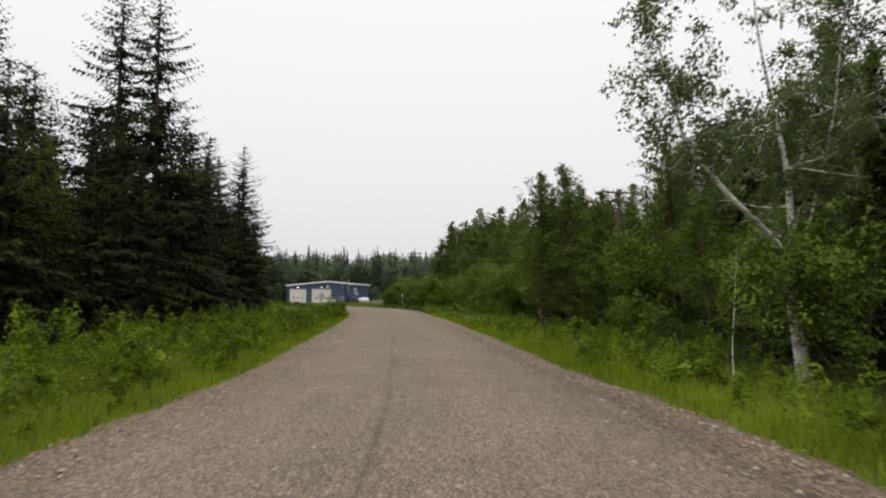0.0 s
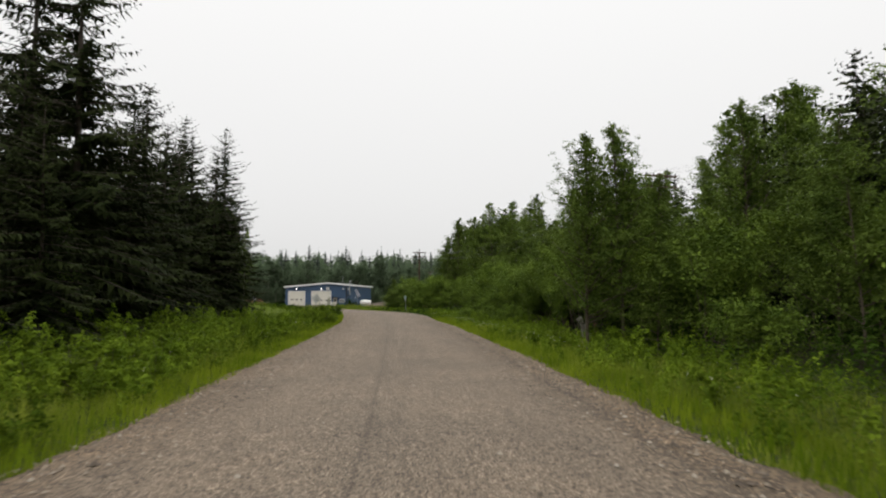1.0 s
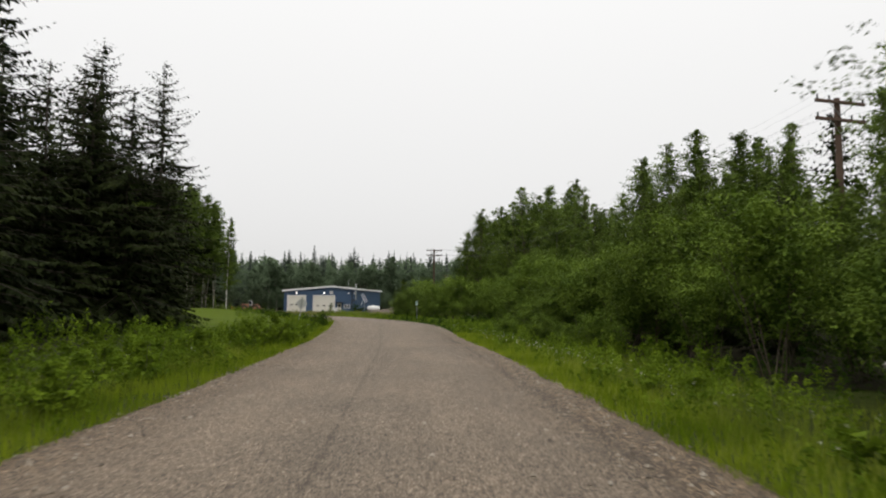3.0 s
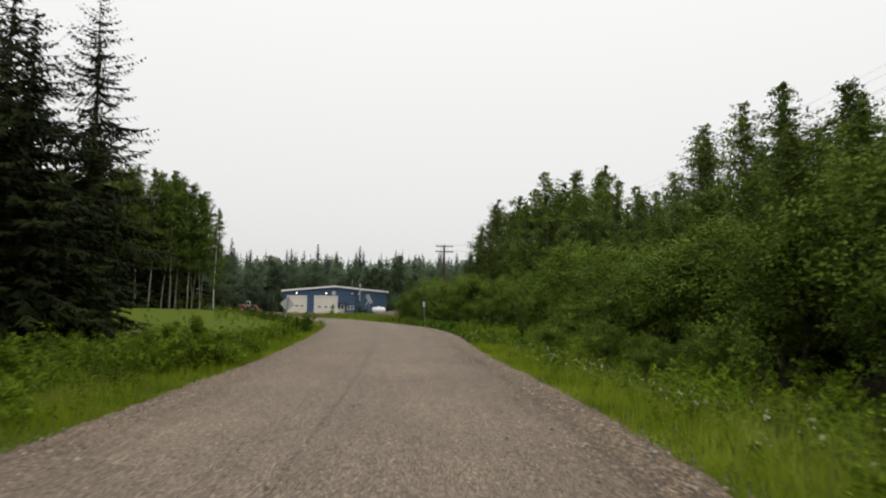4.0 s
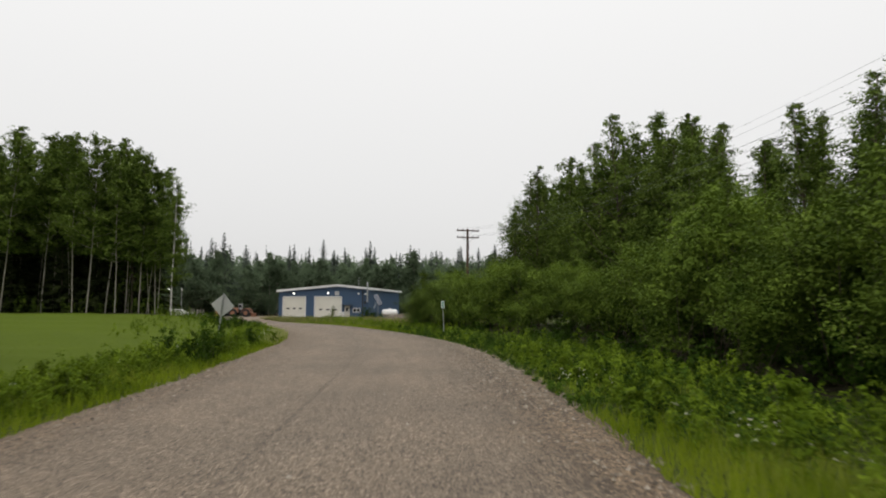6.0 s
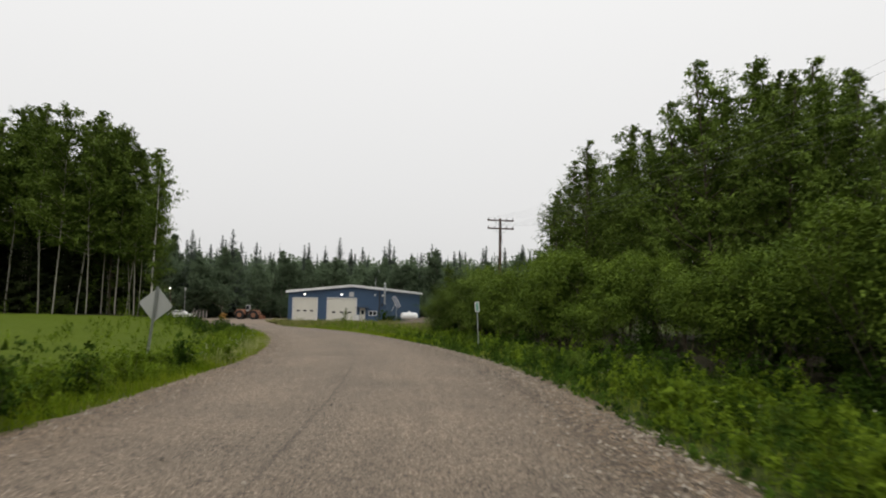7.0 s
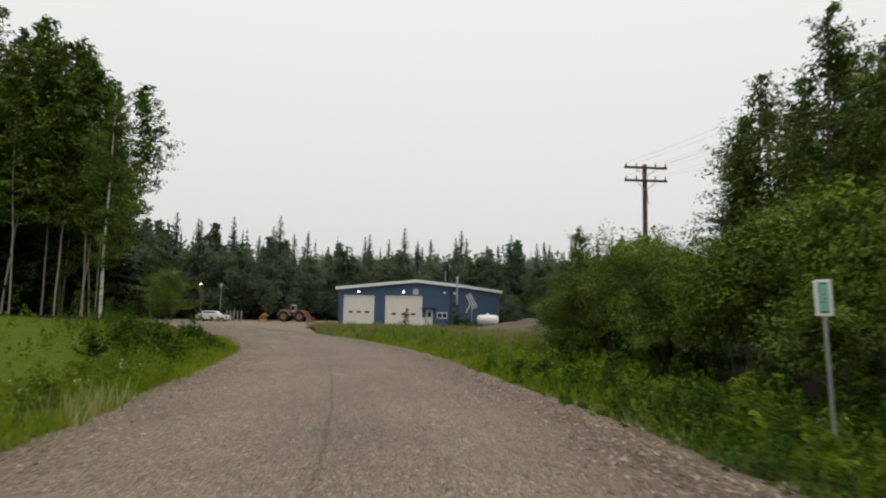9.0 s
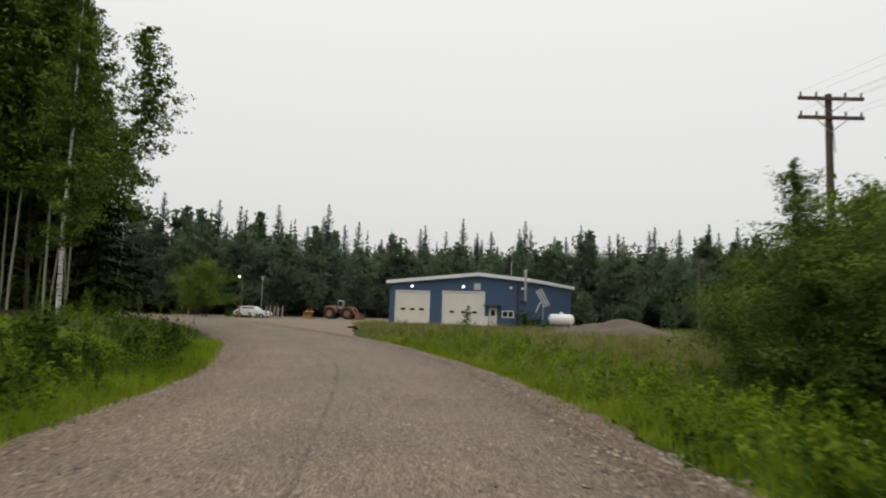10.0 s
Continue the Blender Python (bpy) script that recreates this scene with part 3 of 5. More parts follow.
def broadleaf(name, label, category, seed, height, crown_from, crown_r, limbs, leaves, leaf, bark, leaf_mat, trunk_r=0.012, stems=1, upright=0.7, clump=0.30, sides=6, top_heavy=0.5, lean=0.04, limb_bark=None, loose=False):
    """A leafy tree or bush: one or more stems, limbs, twigs, and leaves in loose clumps along the twigs."""
    rng = np.random.default_rng(seed)
    root = thing(name, label, category)
    pieces, limb_pieces, seats, spread = [], [], [], []
    for sidx in range(stems):
        a = rng.uniform(0, 6.28)
        tilt = (0.18 + 0.4 * rng.random()) if stems > 1 else lean
        h = height * (1 if sidx == 0 else rng.uniform(0.6, 0.98))
        way = np.array([np.cos(a) * tilt, np.sin(a) * tilt, 1.0])
        pts, rad = grow(rng, (rng.normal(0, 0.12) * (stems > 1), rng.normal(0, 0.12) * (stems > 1), -0.15), way / np.linalg.norm(way), h, height * trunk_r / stems**0.4, 0.08 if stems > 1 else 0.045, 0.03, 10)
        pieces.append(tube(pts if height > 1.5 else pts[::3], rad if height > 1.5 else rad[::3], sides + 2 if stems == 1 else sides))
        steps = np.linspace(0, 1, len(pts))
        for i in range(max(3, limbs // stems)):
            f = crown_from + (0.99 - crown_from) * ((i + rng.random()) / max(3, limbs // stems)) ** (1 - 0.3 * top_heavy)
            at = np.array([np.interp(f, steps, pts[:, c]) for c in range(3)])
            g = (f - crown_from) / (1 - crown_from)
            prof = min(1.0, 0.55 + g / 0.25) * (1 - g) ** (0.55 if stems == 1 else 0.4) * (0.65 + 0.6 * rng.random())
            ln = crown_r * max(0.09, prof)
            b = rng.uniform(0, 6.28)
            up = upright * (0.5 + 1.3 * g) + rng.normal(0, 0.15)
            dv = np.array([np.cos(b), np.sin(b), up])
            lp, lr = grow(rng, at, dv / np.linalg.norm(dv), ln * 1.15, np.interp(f, steps, rad) * 0.55, 0.28, 0.10, 5)
            if height > 1.5 or i % 3 == 0:
                (limb_pieces if limb_bark else pieces).append(tube(lp[::2], lr[::2], 4 if stems == 1 else 3))
            for _ in range(2 + int(3 * ln / max(0.5, 0.35 * crown_r))):
                j = rng.integers(1, len(lp))
                tv = dv / np.linalg.norm(dv) + rng.normal(0, 0.65, 3)
                tp, tr = grow(rng, lp[j], tv / np.linalg.norm(tv), ln * rng.uniform(0.25, 0.6), lr[j] * 0.6, 0.3, 0.05, 3)
                seats.append(tp[1:])
                spread.append(np.full(len(tp) - 1, clump * rng.uniform(0.7, 1.2) * (0.3 + 0.7 * min(1.0, prof))))
            seats.append(lp[2:])
            spread.append(np.full(len(lp) - 2, clump * (0.25 + 0.75 * min(1.0, prof))))
        seats.append(pts[-3:])
        spread.append(np.full(3, clump * 0.35))
    seats, spread = np.concatenate(seats), np.concatenate(spread)
    # each seat carries a rounded clump of leaves, flatter than wide, most of them near its outside and top
    share = rng.dirichlet(np.full(len(seats), 3.0)) * spread**1.6
    per = rng.multinomial(leaves, share / share.sum())
    out = unit(rng, leaves)
    out[:, 2] = np.where(out[:, 2] < -0.3, -out[:, 2], out[:, 2])
    reach = np.repeat(spread, per) * rng.random(leaves) ** 0.42
    centres = np.repeat(seats, per, axis=0) + out * [1.0, 1.0, 0.7] * reach[:, None]
    sizes = np.full(leaves, leaf)
    # oversized leaves added inside the crown, to block light and close its gaps
    core = rng.random(leaves) < 0.12
    axis = seats.mean(axis=0)
    centres[core, :2] = axis[:2] + (centres[core, :2] - axis[:2]) * rng.uniform(0.2, 0.75, core.sum())[:, None]
    sizes[core] = leaf * 2.0
    ok = centres[:, 2] > 0.05
    centres, sizes, out = centres[ok], sizes[ok], out[ok]
    set_part("trunk" if stems == 1 else "stem", raw_mesh("trunk", *(lambda v, f: (v, [f]))(*join(pieces))), bark, root)
    if limb_pieces:
        set_part("limbs", raw_mesh("limbs", *(lambda v, f: (v, [f]))(*join(limb_pieces))), limb_bark, root, "dark thin limbs")
    set_part("crown", raw_mesh("crown", *(lambda v, f: (v, [f]))(*leaf_quads(rng, centres, sizes, facing=None if loose else out))), leaf_mat, root)
    return root


def plant(model, spots, group=""):
    """Sets a model at spots (x, y, scale, turn[, stretch]) and copies it to all but the first."""
    if group:
        model["group"] = group
    poses = []
    for x, y, s, r, *h in spots:
        poses.append(pose(x, y, ground_at(x, y) - 0.06, 0, 0, r) @ Matrix.Diagonal((s, s, s * (h[0] if h else 1.0), 1)))
    for m in poses[1:]:
        copy_thing(model, m)
    model.matrix_basis = poses[0]


def scatter(rng, n, ys, offs, side, size, gap=0.8, keep=None, tries=40):
    """n spots along the road: distance beyond its edge in offs, on one side."""
    out = []
    for _ in range(n * tries):
        if len(out) >= n:
            break
        y = rng.uniform(*ys)
        k = int(np.argmin(np.abs(MID[:, 1] - y)))
        off = rng.uniform(*offs) + MID[k, 2]
        x, yy = MID[k, 0] + side * SIDE[k, 0] * off, y + side * SIDE[k, 1] * off
        if keep and not keep(x, yy):
            continue
        if all((x - o[0]) ** 2 + (yy - o[1]) ** 2 > gap * gap for o in out):
            out.append((x, yy, rng.uniform(*size), rng.uniform(0, 360), rng.uniform(0.9, 1.15)))
    return out


# ---- left side: spruces ----
SPRUCE = "dark green spruce with drooping needled branches to the ground"
spruce_a = spruce(SPRUCE, 11, 16.0, 5.0, 0.02, 0.78, 0.25)
spruce_b = spruce(SPRUCE, 12, 14.0, 4.6, 0.02, 0.78, 0.25)
spruce_d = spruce("dark spruce in the wood behind the roadside", 14, 16.0, 4.6, 0.02, 0.5)
spruce_c = spruce("tall spruce with a thin open top and ragged branches", 13, 18.5, 5.0, 0.05, 0.8, 0.35)
plant(spruce_c, [(-17.4, 34.5, 1.03, 20), (-15.0, 33.5, 0.98, 140), (-20.8, 67.5, 0.95, 250), (-21, 28.5, 0.9, 77)], "roadside spruces")
plant(spruce_a, [(-16.4, 45, 0.74, 0), (-23.6, 65, 1.12, 50), (-20.5, 59, 0.92, 200), (-14.9, 38, 0.72, 310), (-16.5, 27, 0.62, 30)], "roadside spruces")
plant(spruce_b, [(-20.6, 51.5, 1.17, 30), (-22.5, 61.5, 1.08, 90), (-18.4, 63.5, 0.72, 200), (-17.4, 40.5, 0.8, 20), (-13.4, 29, 0.6, 66), (-14.6, 21.5, 0.7, 110), (-13.2, 24.5, 0.6, 0), (-15.2, 30.5, 0.78, 200), (-14.6, 17.5, 0.62, 20), (-21.6, 57.0, 0.98, 75), (-18.9, 60.0, 0.95, 320), (-20.5, 31.5, 0.95, 40), (-23.0, 36, 1.05, 140), (-18.6, 24.0, 0.8, 240), (12.4, 16.2, 0.78, 0), (11.2, 13.4, 0.55, 70), (13.6, 11.8, 0.8, 140), (11.4, 19.6, 0.56, 220), (16.2, 33.7, 0.74, 40), (17.6, 34.5, 0.8, 160), (12.4, 42, 0.44, 15), (10.9, 56, 0.5, 210), (11.8, 66, 0.5, 120), (10.5, 72, 0.46, 300), (9.6, 79, 0.5, 45), (8.4, 93, 0.42, 175), (7.4, 35.9, 0.48, 90), (8.6, 54.5, 0.36, 70), (10.4, 50, 0.45, 10), (9.2, 57.5, 0.4, 200), (7.6, 82, 0.4, 30), (8.4, 75, 0.42, 110), (7.2, 88.5, 0.42, 60)], "roadside spruces")

spruce_d_left = [(-27, 52, 1.0, 100), (-30, 64, 1.05, 10), (-31, 41, 1.0, 160), (-36, 58, 1.1, 222), (-24, 44, 0.95, 140), (-27, 71, 1.0, 250), (-26, 33, 0.85, 300), (-21.5, 22, 0.66, 10),
    (-34, 73, 1.05, 80), (-24, 57, 0.9, 60), (-30, 25, 0.9, 190), (-36, 32, 0.95, 50), (-39, 45, 1.05, 10), (-42, 60, 1.1, 140), (-37, 20, 0.9, 220), (-26, 14, 0.8, 70),
    (-33, 10, 0.9, 190), (-44, 72, 1.1, 20)]
# spruces added in and behind the aspens to darken the stand's interior
spruce_d_stand_fill = [(-44, 122, 0.6, 200), (-49, 123, 0.66, 30), (-54, 122, 0.66, 90), (-59.5, 121, 0.7, 150), (-64, 123, 0.7, 10), (-41.5, 128, 0.7, 20), (-45.5, 126.5, 0.8, 120), (-50, 127, 0.85, 70),
    (-56, 126, 0.9, 160), (-61, 127, 0.9, 10), (-47, 131, 1.05, 0), (-53, 135, 1.1, 40), (-50, 131, 1.15, 80), (-56, 130, 1.1, 120), (-63, 134, 1.15, 10), (-59, 138, 1.1, 200),]
spruce_d_right_near = [(24, 20, 0.8, 5), (27, 34, 0.9, 60), (25, 47, 0.95, 110), (28, 58, 1.0, 30), (14.6, 38.5, 0.66, 40), (18.5, 52.5, 0.58, 80), (15.5, 33, 0.72, 120), (12.2, 62, 0.5, 33),
    (19, 25, 0.65, 12), (14.5, 18, 0.48, 80)]
spruce_d_right_far = [(25.5, 73, 1.0, 200), (27, 86, 1.05, 80), (24.5, 96, 1.1, 150), (27, 109, 1.1, 20), (24, 118, 1.1, 260), (31, 70, 1.1, 90), (32, 98, 1.1, 10), (17, 67, 0.6, 66),
    # four unseen spruces added inside the leafy wood to darken it
    (14.4, 86, 0.6, 10), (13.2, 93, 0.6, 99), (11.2, 101, 0.66, 5), (9.4, 109, 0.7, 140)]
plant(spruce_d, spruce_d_left + spruce_d_stand_fill + spruce_d_right_near + spruce_d_right_far, "spruces of the wood")

# ---- leafy trees ----
ASPEN = "slender aspen with a pale trunk and a green crown"
aspen_a = broadleaf("aspen_tree", ASPEN, "tree", 21, 14.0, 0.36, 2.5, 46, 7200, 0.17, GREY_BARK, ASPEN_LEAF, 0.0036, clump=0.52, lean=0.02)
aspen_b = broadleaf("aspen_tree", ASPEN, "tree", 22, 14.0, 0.30, 2.3, 46, 7000, 0.17, GREY_BARK, ASPEN_LEAF, 0.0036, clump=0.52, lean=0.02)
aspen_c = broadleaf("aspen_tree", ASPEN, "tree", 23, 13.0, 0.14, 3.0, 60, 12500, 0.145, TWIG, ASPEN_LEAF, 0.008, clump=0.5)
poplar = broadleaf("poplar_tree", "leafy balsam poplar with a dense green crown", "tree", 24, 13.0, 0.08, 3.1, 64, 14000, 0.135, TWIG, ASPEN_LEAF, 0.009, clump=0.5)
near_poplar = broadleaf("poplar_tree", "leafy balsam poplar close to the road", "tree", 26, 12.5, 0.13, 3.2, 90, 32000, 0.10, TWIG, ASPEN_LEAF, 0.009, clump=0.38)
plant(near_poplar, [(4.9, 32.6, 0.66, 0), (6.5, 33.6, 0.70, 120), (8.2, 34.6, 0.55, 210), (12.9, 36.5, 0.82, 130), (6.7, 52.7, 0.52, 60), (12.8, 20.5, 0.85, 60), (13.8, 15.4, 0.88, 200), (11.9, 18.0, 0.7, 300)], "trees of the wood")
sapling = broadleaf("aspen_sapling", "bright green young aspen at the wood's edge", "tree", 25, 7.0, 0.10, 1.6, 36, 11000, 0.08, TWIG, ASPEN_LEAF, 0.007, clump=0.4)

STAND = "aspens by the road and the lawn"
rs = np.random.default_rng(31)
stand = [(-41.4, 122.4, 1.22, 0), (-40.9, 119.6, 1.18, 190), (-43.2, 118.5, 1.30, 40), (-40.2, 125, 1.15, 110), (-45.8, 120.2, 1.34, 300), (-37.6, 121.4, 1.12, 45), (-39.1, 120.9, 1.2, 150), (-39.7, 123.6, 1.1, 280), (-38.3, 123.2, 0.96, 15)]
while len(stand) < 44:
    x, y = rs.uniform(-68, -42), rs.uniform(117.5, 131)
    if all((x - o[0]) ** 2 + (y - o[1]) ** 2 > 2.6 for o in stand):
        stand.append((x, y, rs.uniform(1.25, 1.46), rs.uniform(0, 360)))
stand_a, stand_b = stand[::2], stand[1::2]
# the wood on the right: its front line, and how tall it stands along the road
rr = np.random.default_rng(32)
EDGE_Y = (44, 56, 60, 64, 68, 80, 90, 97, 103, 112, 120, 131)
EDGE_X = (12.5, 12.5, 12.5, 13, 14, 13, 10.5, 8, 6.3, 4, 2, 1.3)
EDGE_H = (6.0, 7.2, 8.2, 10.0, 13.2, 12.6, 10.6, 12.0, 15.2, 14.2, 14.6, 15.6)
wood = [(6.5, 103, 15.2, 10), (1.3, 130, 15.9, 70), (-0.6, 126.5, 12.5, 140), (13.7, 80, 13.2, 20), (4.1, 112, 14.2, 200), (14.5, 114, 18.0, 150), (14.9, 70, 13.4, 260), (1.6, 119, 14.8, 33)]
for _ in range(6000):
    y, back_off = rr.uniform(45, 133), 7.0 * rr.random() ** 1.3
    x = float(np.interp(y, EDGE_Y, EDGE_X)) + back_off
    if y > 131 and x > 6 or any((x - o[0]) ** 2 + (y - o[1]) ** 2 < 6.8 for o in wood):
        continue
    wood.append((x, y, float(np.interp(y, EDGE_Y, EDGE_H)) * rr.uniform(0.86, 1.0) + 0.08 * back_off, rr.uniform(0, 360)))
right_a, right_b, right_c, right_p = [], [], [], []
for i, (x, y, h, turn) in enumerate(wood):
    row, full = ((right_c, 12.5), (right_p, 12.5), (right_c, 12.5), (right_p, 12.5), (right_a, 13.4), (right_b, 13.4))[i % 6]
    row.append((x, y, h / full, turn))
right_a += [(15.0, 41, 0.8, 60), (18.5, 43.5, 0.95, 220), (22.1, 50, 1.12, 10), (20.4, 46, 1.02, 150)]
right_b += [(23.1, 60.2, 1.24, 0), (21, 36, 0.9, 100), (24.5, 54, 1.15, 200), (19.5, 38.5, 0.86, 300)]
plant(aspen_a, stand_a + right_a, STAND)
plant(aspen_b, stand_b + right_b, STAND)
aspen_c_near = [(-66, 128, 1.2, 20), (-41.6, 124, 1.05, 80), (19.5, 57, 0.95, 300), (16, 30, 0.9, 90), (15, 22, 0.65, 10), (19, 14, 0.9, 50)]
plant(aspen_c, aspen_c_near + right_c, "trees of the wood")
poplar_near = [(-15.8, 25.5, 0.62, 200), (-17.5, 20.5, 0.66, 300), (-70, 133, 1.1, 60), (10.2, 60, 0.6, 40), (17.8, 50, 0.86, 15), (11.5, 28, 0.58, 66), (13, 20, 0.55, 123), (12.5, 8, 0.8, 40), (17, 3, 0.9, 10)]
plant(poplar, poplar_near + right_p, "trees of the wood")
plant(sapling, [(7.0, 31.0, 0.62, 0), (9.8, 24.2, 0.8, 160), (11.2, 27.6, 0.95, 250), (9.5, 44.5, 0.66, 30), (8.0, 52, 1.0, 60), (9.6, 57, 1.1, 90), (6.2, 64, 0.85, 10), (7.6, 70.5, 0.8, 45), (5.0, 78, 0.9, 200), (6.0, 85, 1.05, 70), (2.6, 100, 0.95, 15),
                (0.2, 110, 0.85, 130), (-3.0, 121, 0.55, 50), (9.5, 33, 0.9, 10), (-9.2, 114.6, 0.80, 40), (-6.8, 118, 0.7, 99), (-6.6, 113.5, 0.62, 20), (-7.6, 121.5, 0.72, 60), (8.4, 38.5, 1.18, 77), (9.3, 40.6, 1.1, 5), (-26.6, 153, 0.33, 5),
                (-15, 31, 0.85, 45)], "young trees")

# ---- willow thickets and roadside shrubs ----
WILLOW = "dense green willow bush by the road"
willow_a = broadleaf("willow_bush", WILLOW, "bush", 41, 4.2, 0.38, 1.75, 30, 11000, 0.086, TWIG, WILLOW_LEAF, 0.012, stems=6, clump=0.55, sides=3)
willow_b = broadleaf("willow_bush", WILLOW, "bush", 42, 3.6, 0.34, 1.75, 28, 10500, 0.086, TWIG, WILLOW_LEAF, 0.012, stems=7, clump=0.55, sides=3)
willow_c = broadleaf("willow_bush", "tall dense willow bush with small dark leaves", "bush", 46, 4.0, 0.16, 1.8, 34, 24000, 0.058, TWIG, ASPEN_LEAF, 0.012, stems=6, clump=0.5, sides=3)
shrub = broadleaf("roadside_shrub", "low leafy shrub in the tall grass of the verge", "shrub", 43, 1.15, 0.05, 0.5, 15, 1300, 0.064, TWIG, WEED_LEAF, 0.010, stems=6, clump=0.16, sides=3)
bramble = broadleaf("bramble_bush", "low dark green bramble bush on the road's bank", "bush", 45, 1.15, 0.05, 0.55, 15, 1100, 0.08, TWIG, BRAMBLE_SHADE_LEAF, 0.010, stems=6, clump=0.2, sides=3)
weed = broadleaf("weed_plant", "leafy green weed in the verge", "plant", 44, 0.75, 0.10, 0.26, 8, 330, 0.09, TWIG, WEED_LEAF, 0.008, stems=2, clump=0.12, sides=3)
rw = np.random.default_rng(51)


def open_bend(x, y):
    """Inside the bend the view is open."""
    return x > -12.0 + 0.25 * max(0.0, y - 118) and not (y > 103 and x < -6.8)


THICKET = "willows along the road"
plant(willow_a, scatter(rw, 34, (22, 126), (6.0, 10.5), 1, (0.85, 1.25), 2.2, open_bend), THICKET)
plant(willow_b, scatter(rw, 38, (8, 124), (5.0, 8.5), 1, (0.7, 1.15), 2.0, open_bend) + [(-4.4, 116.5, 1.15, 10), (-3.0, 113.5, 1.15, 80), (-4.8, 121, 1.15, 170), (-2.4, 118, 1.2, 260), (-8.4, 124, 0.75, 60), (-7.4, 122, 0.95, 33), (-6.5, 128, 0.9, 10), (7.0, 24.2, 0.62, 10), (8.8, 36.4, 0.75, 80), (9.8, 35.0, 0.8, 200), (7.2, 37.4, 0.55, 300)] + scatter(np.random.default_rng(52), 10, (74, 100), (1.2, 2.8), 1, (0.18, 0.28), 1.0) + scatter(np.random.default_rng(56), 9, (50, 63), (2.6, 4.6), 1, (0.3, 0.5), 1.2), THICKET)
plant(willow_c, [(-62.5, 166, 1.7, 40), (-66, 169, 1.6, 0), (-8.7, 116, 0.95, 20), (-9.6, 119.6, 0.85, 140), (-7.3, 118.6, 1.05, 220), (-7.0, 114.2, 1.0, 300), (-6.0, 117, 1.1, 80), (-9.2, 113.4, 0.9, 15), (-7.9, 111.4, 1.0, 200), (-10.0, 117, 0.85, 100), (-6.4, 110.4, 1.1, 310)], THICKET)
VERGE = "shrubs of the verge"
plant(shrub, scatter(rw, 85, (4, 55), (1.2, 6.0), -1, (0.75, 1.3), 0.7) + scatter(rw, 36, (2, 66), (2.2, 6.0), 1, (0.55, 1.2), 0.9) + scatter(rw, 26, (64, 108), (0.8, 4.2), 1, (0.4, 0.8), 0.6) + scatter(rw, 14, (56, 116), (0.8, 2.4), -1, (0.45, 0.7), 1.2) + scatter(np.random.default_rng(57), 34, (62, 86), (0.7, 3.0), -1, (0.5, 0.85), 0.7) + [(-9.0, 52.7, 1.2, 20, 1.35), (-8.6, 53.3, 1.0, 100, 1.2), (-9.3, 51.6, 1.1, 250, 1.2), (-8.8, 51.0, 0.9, 310, 1.2), (-8.5, 54.4, 0.7, 60), (-12.9, 80.2, 0.75, 200), (-13.4, 81.8, 0.8, 70), (-13.2, 86.0, 0.7, 130), (-6.4, 96.3, 0.6, 0), (-5.7, 96.2, 0.7, 90), (-6.0, 95.4, 0.5, 200), (-5.3, 96.9, 0.75, 40), (-59.2, 167.4, 1.0, 0), (-57.6, 167.6, 0.9, 50), (-56.4, 167.3, 0.8, 120), (-60.5, 168, 1.1, 200)], VERGE)
# the row 7 to 9.5 m out is added, dark leaves imitating shaded hollows
plant(bramble, scatter(np.random.default_rng(53), 50, (64, 108), (1.2, 3.4), 1, (0.45, 0.75), 0.8) + scatter(np.random.default_rng(55), 30, (64, 108), (3.4, 5.4), 1, (0.7, 1.1), 0.8) + scatter(np.random.default_rng(54), 22, (64, 112), (7.0, 9.5), 1, (0.9, 1.6), 1.6, open_bend) + scatter(np.random.default_rng(58), 18, (108, 124), (1.0, 4.5), -1, (0.6, 1.05), 0.9) + [(-12.9, 75.2, 0.75, 0, 1.5), (-12.4, 75.7, 0.65, 130, 1.5), (-11.4, 74.6, 0.8, 60, 1.6), (-12.7, 78.4, 0.7, 220, 1.5), (-13.6, 84.1, 0.7, 40, 1.5), (-12.1, 72.2, 0.5, 100, 1.5), (-24.4, 169.2, 1.9, 0), (-23.2, 168.8, 1.3, 90), (-22.0, 169.0, 1.0, 200)], "brambles on the bank")
plant(weed, scatter(rw, 30, (3, 56), (0.6, 4.5), -1, (0.6, 1.2), 0.5) + scatter(rw, 40, (56, 120), (0.5, 2.6), -1, (0.4, 0.75), 0.5) + scatter(rw, 60, (3, 124), (0.7, 4.5), 1, (0.6, 1.2), 0.5), VERGE)


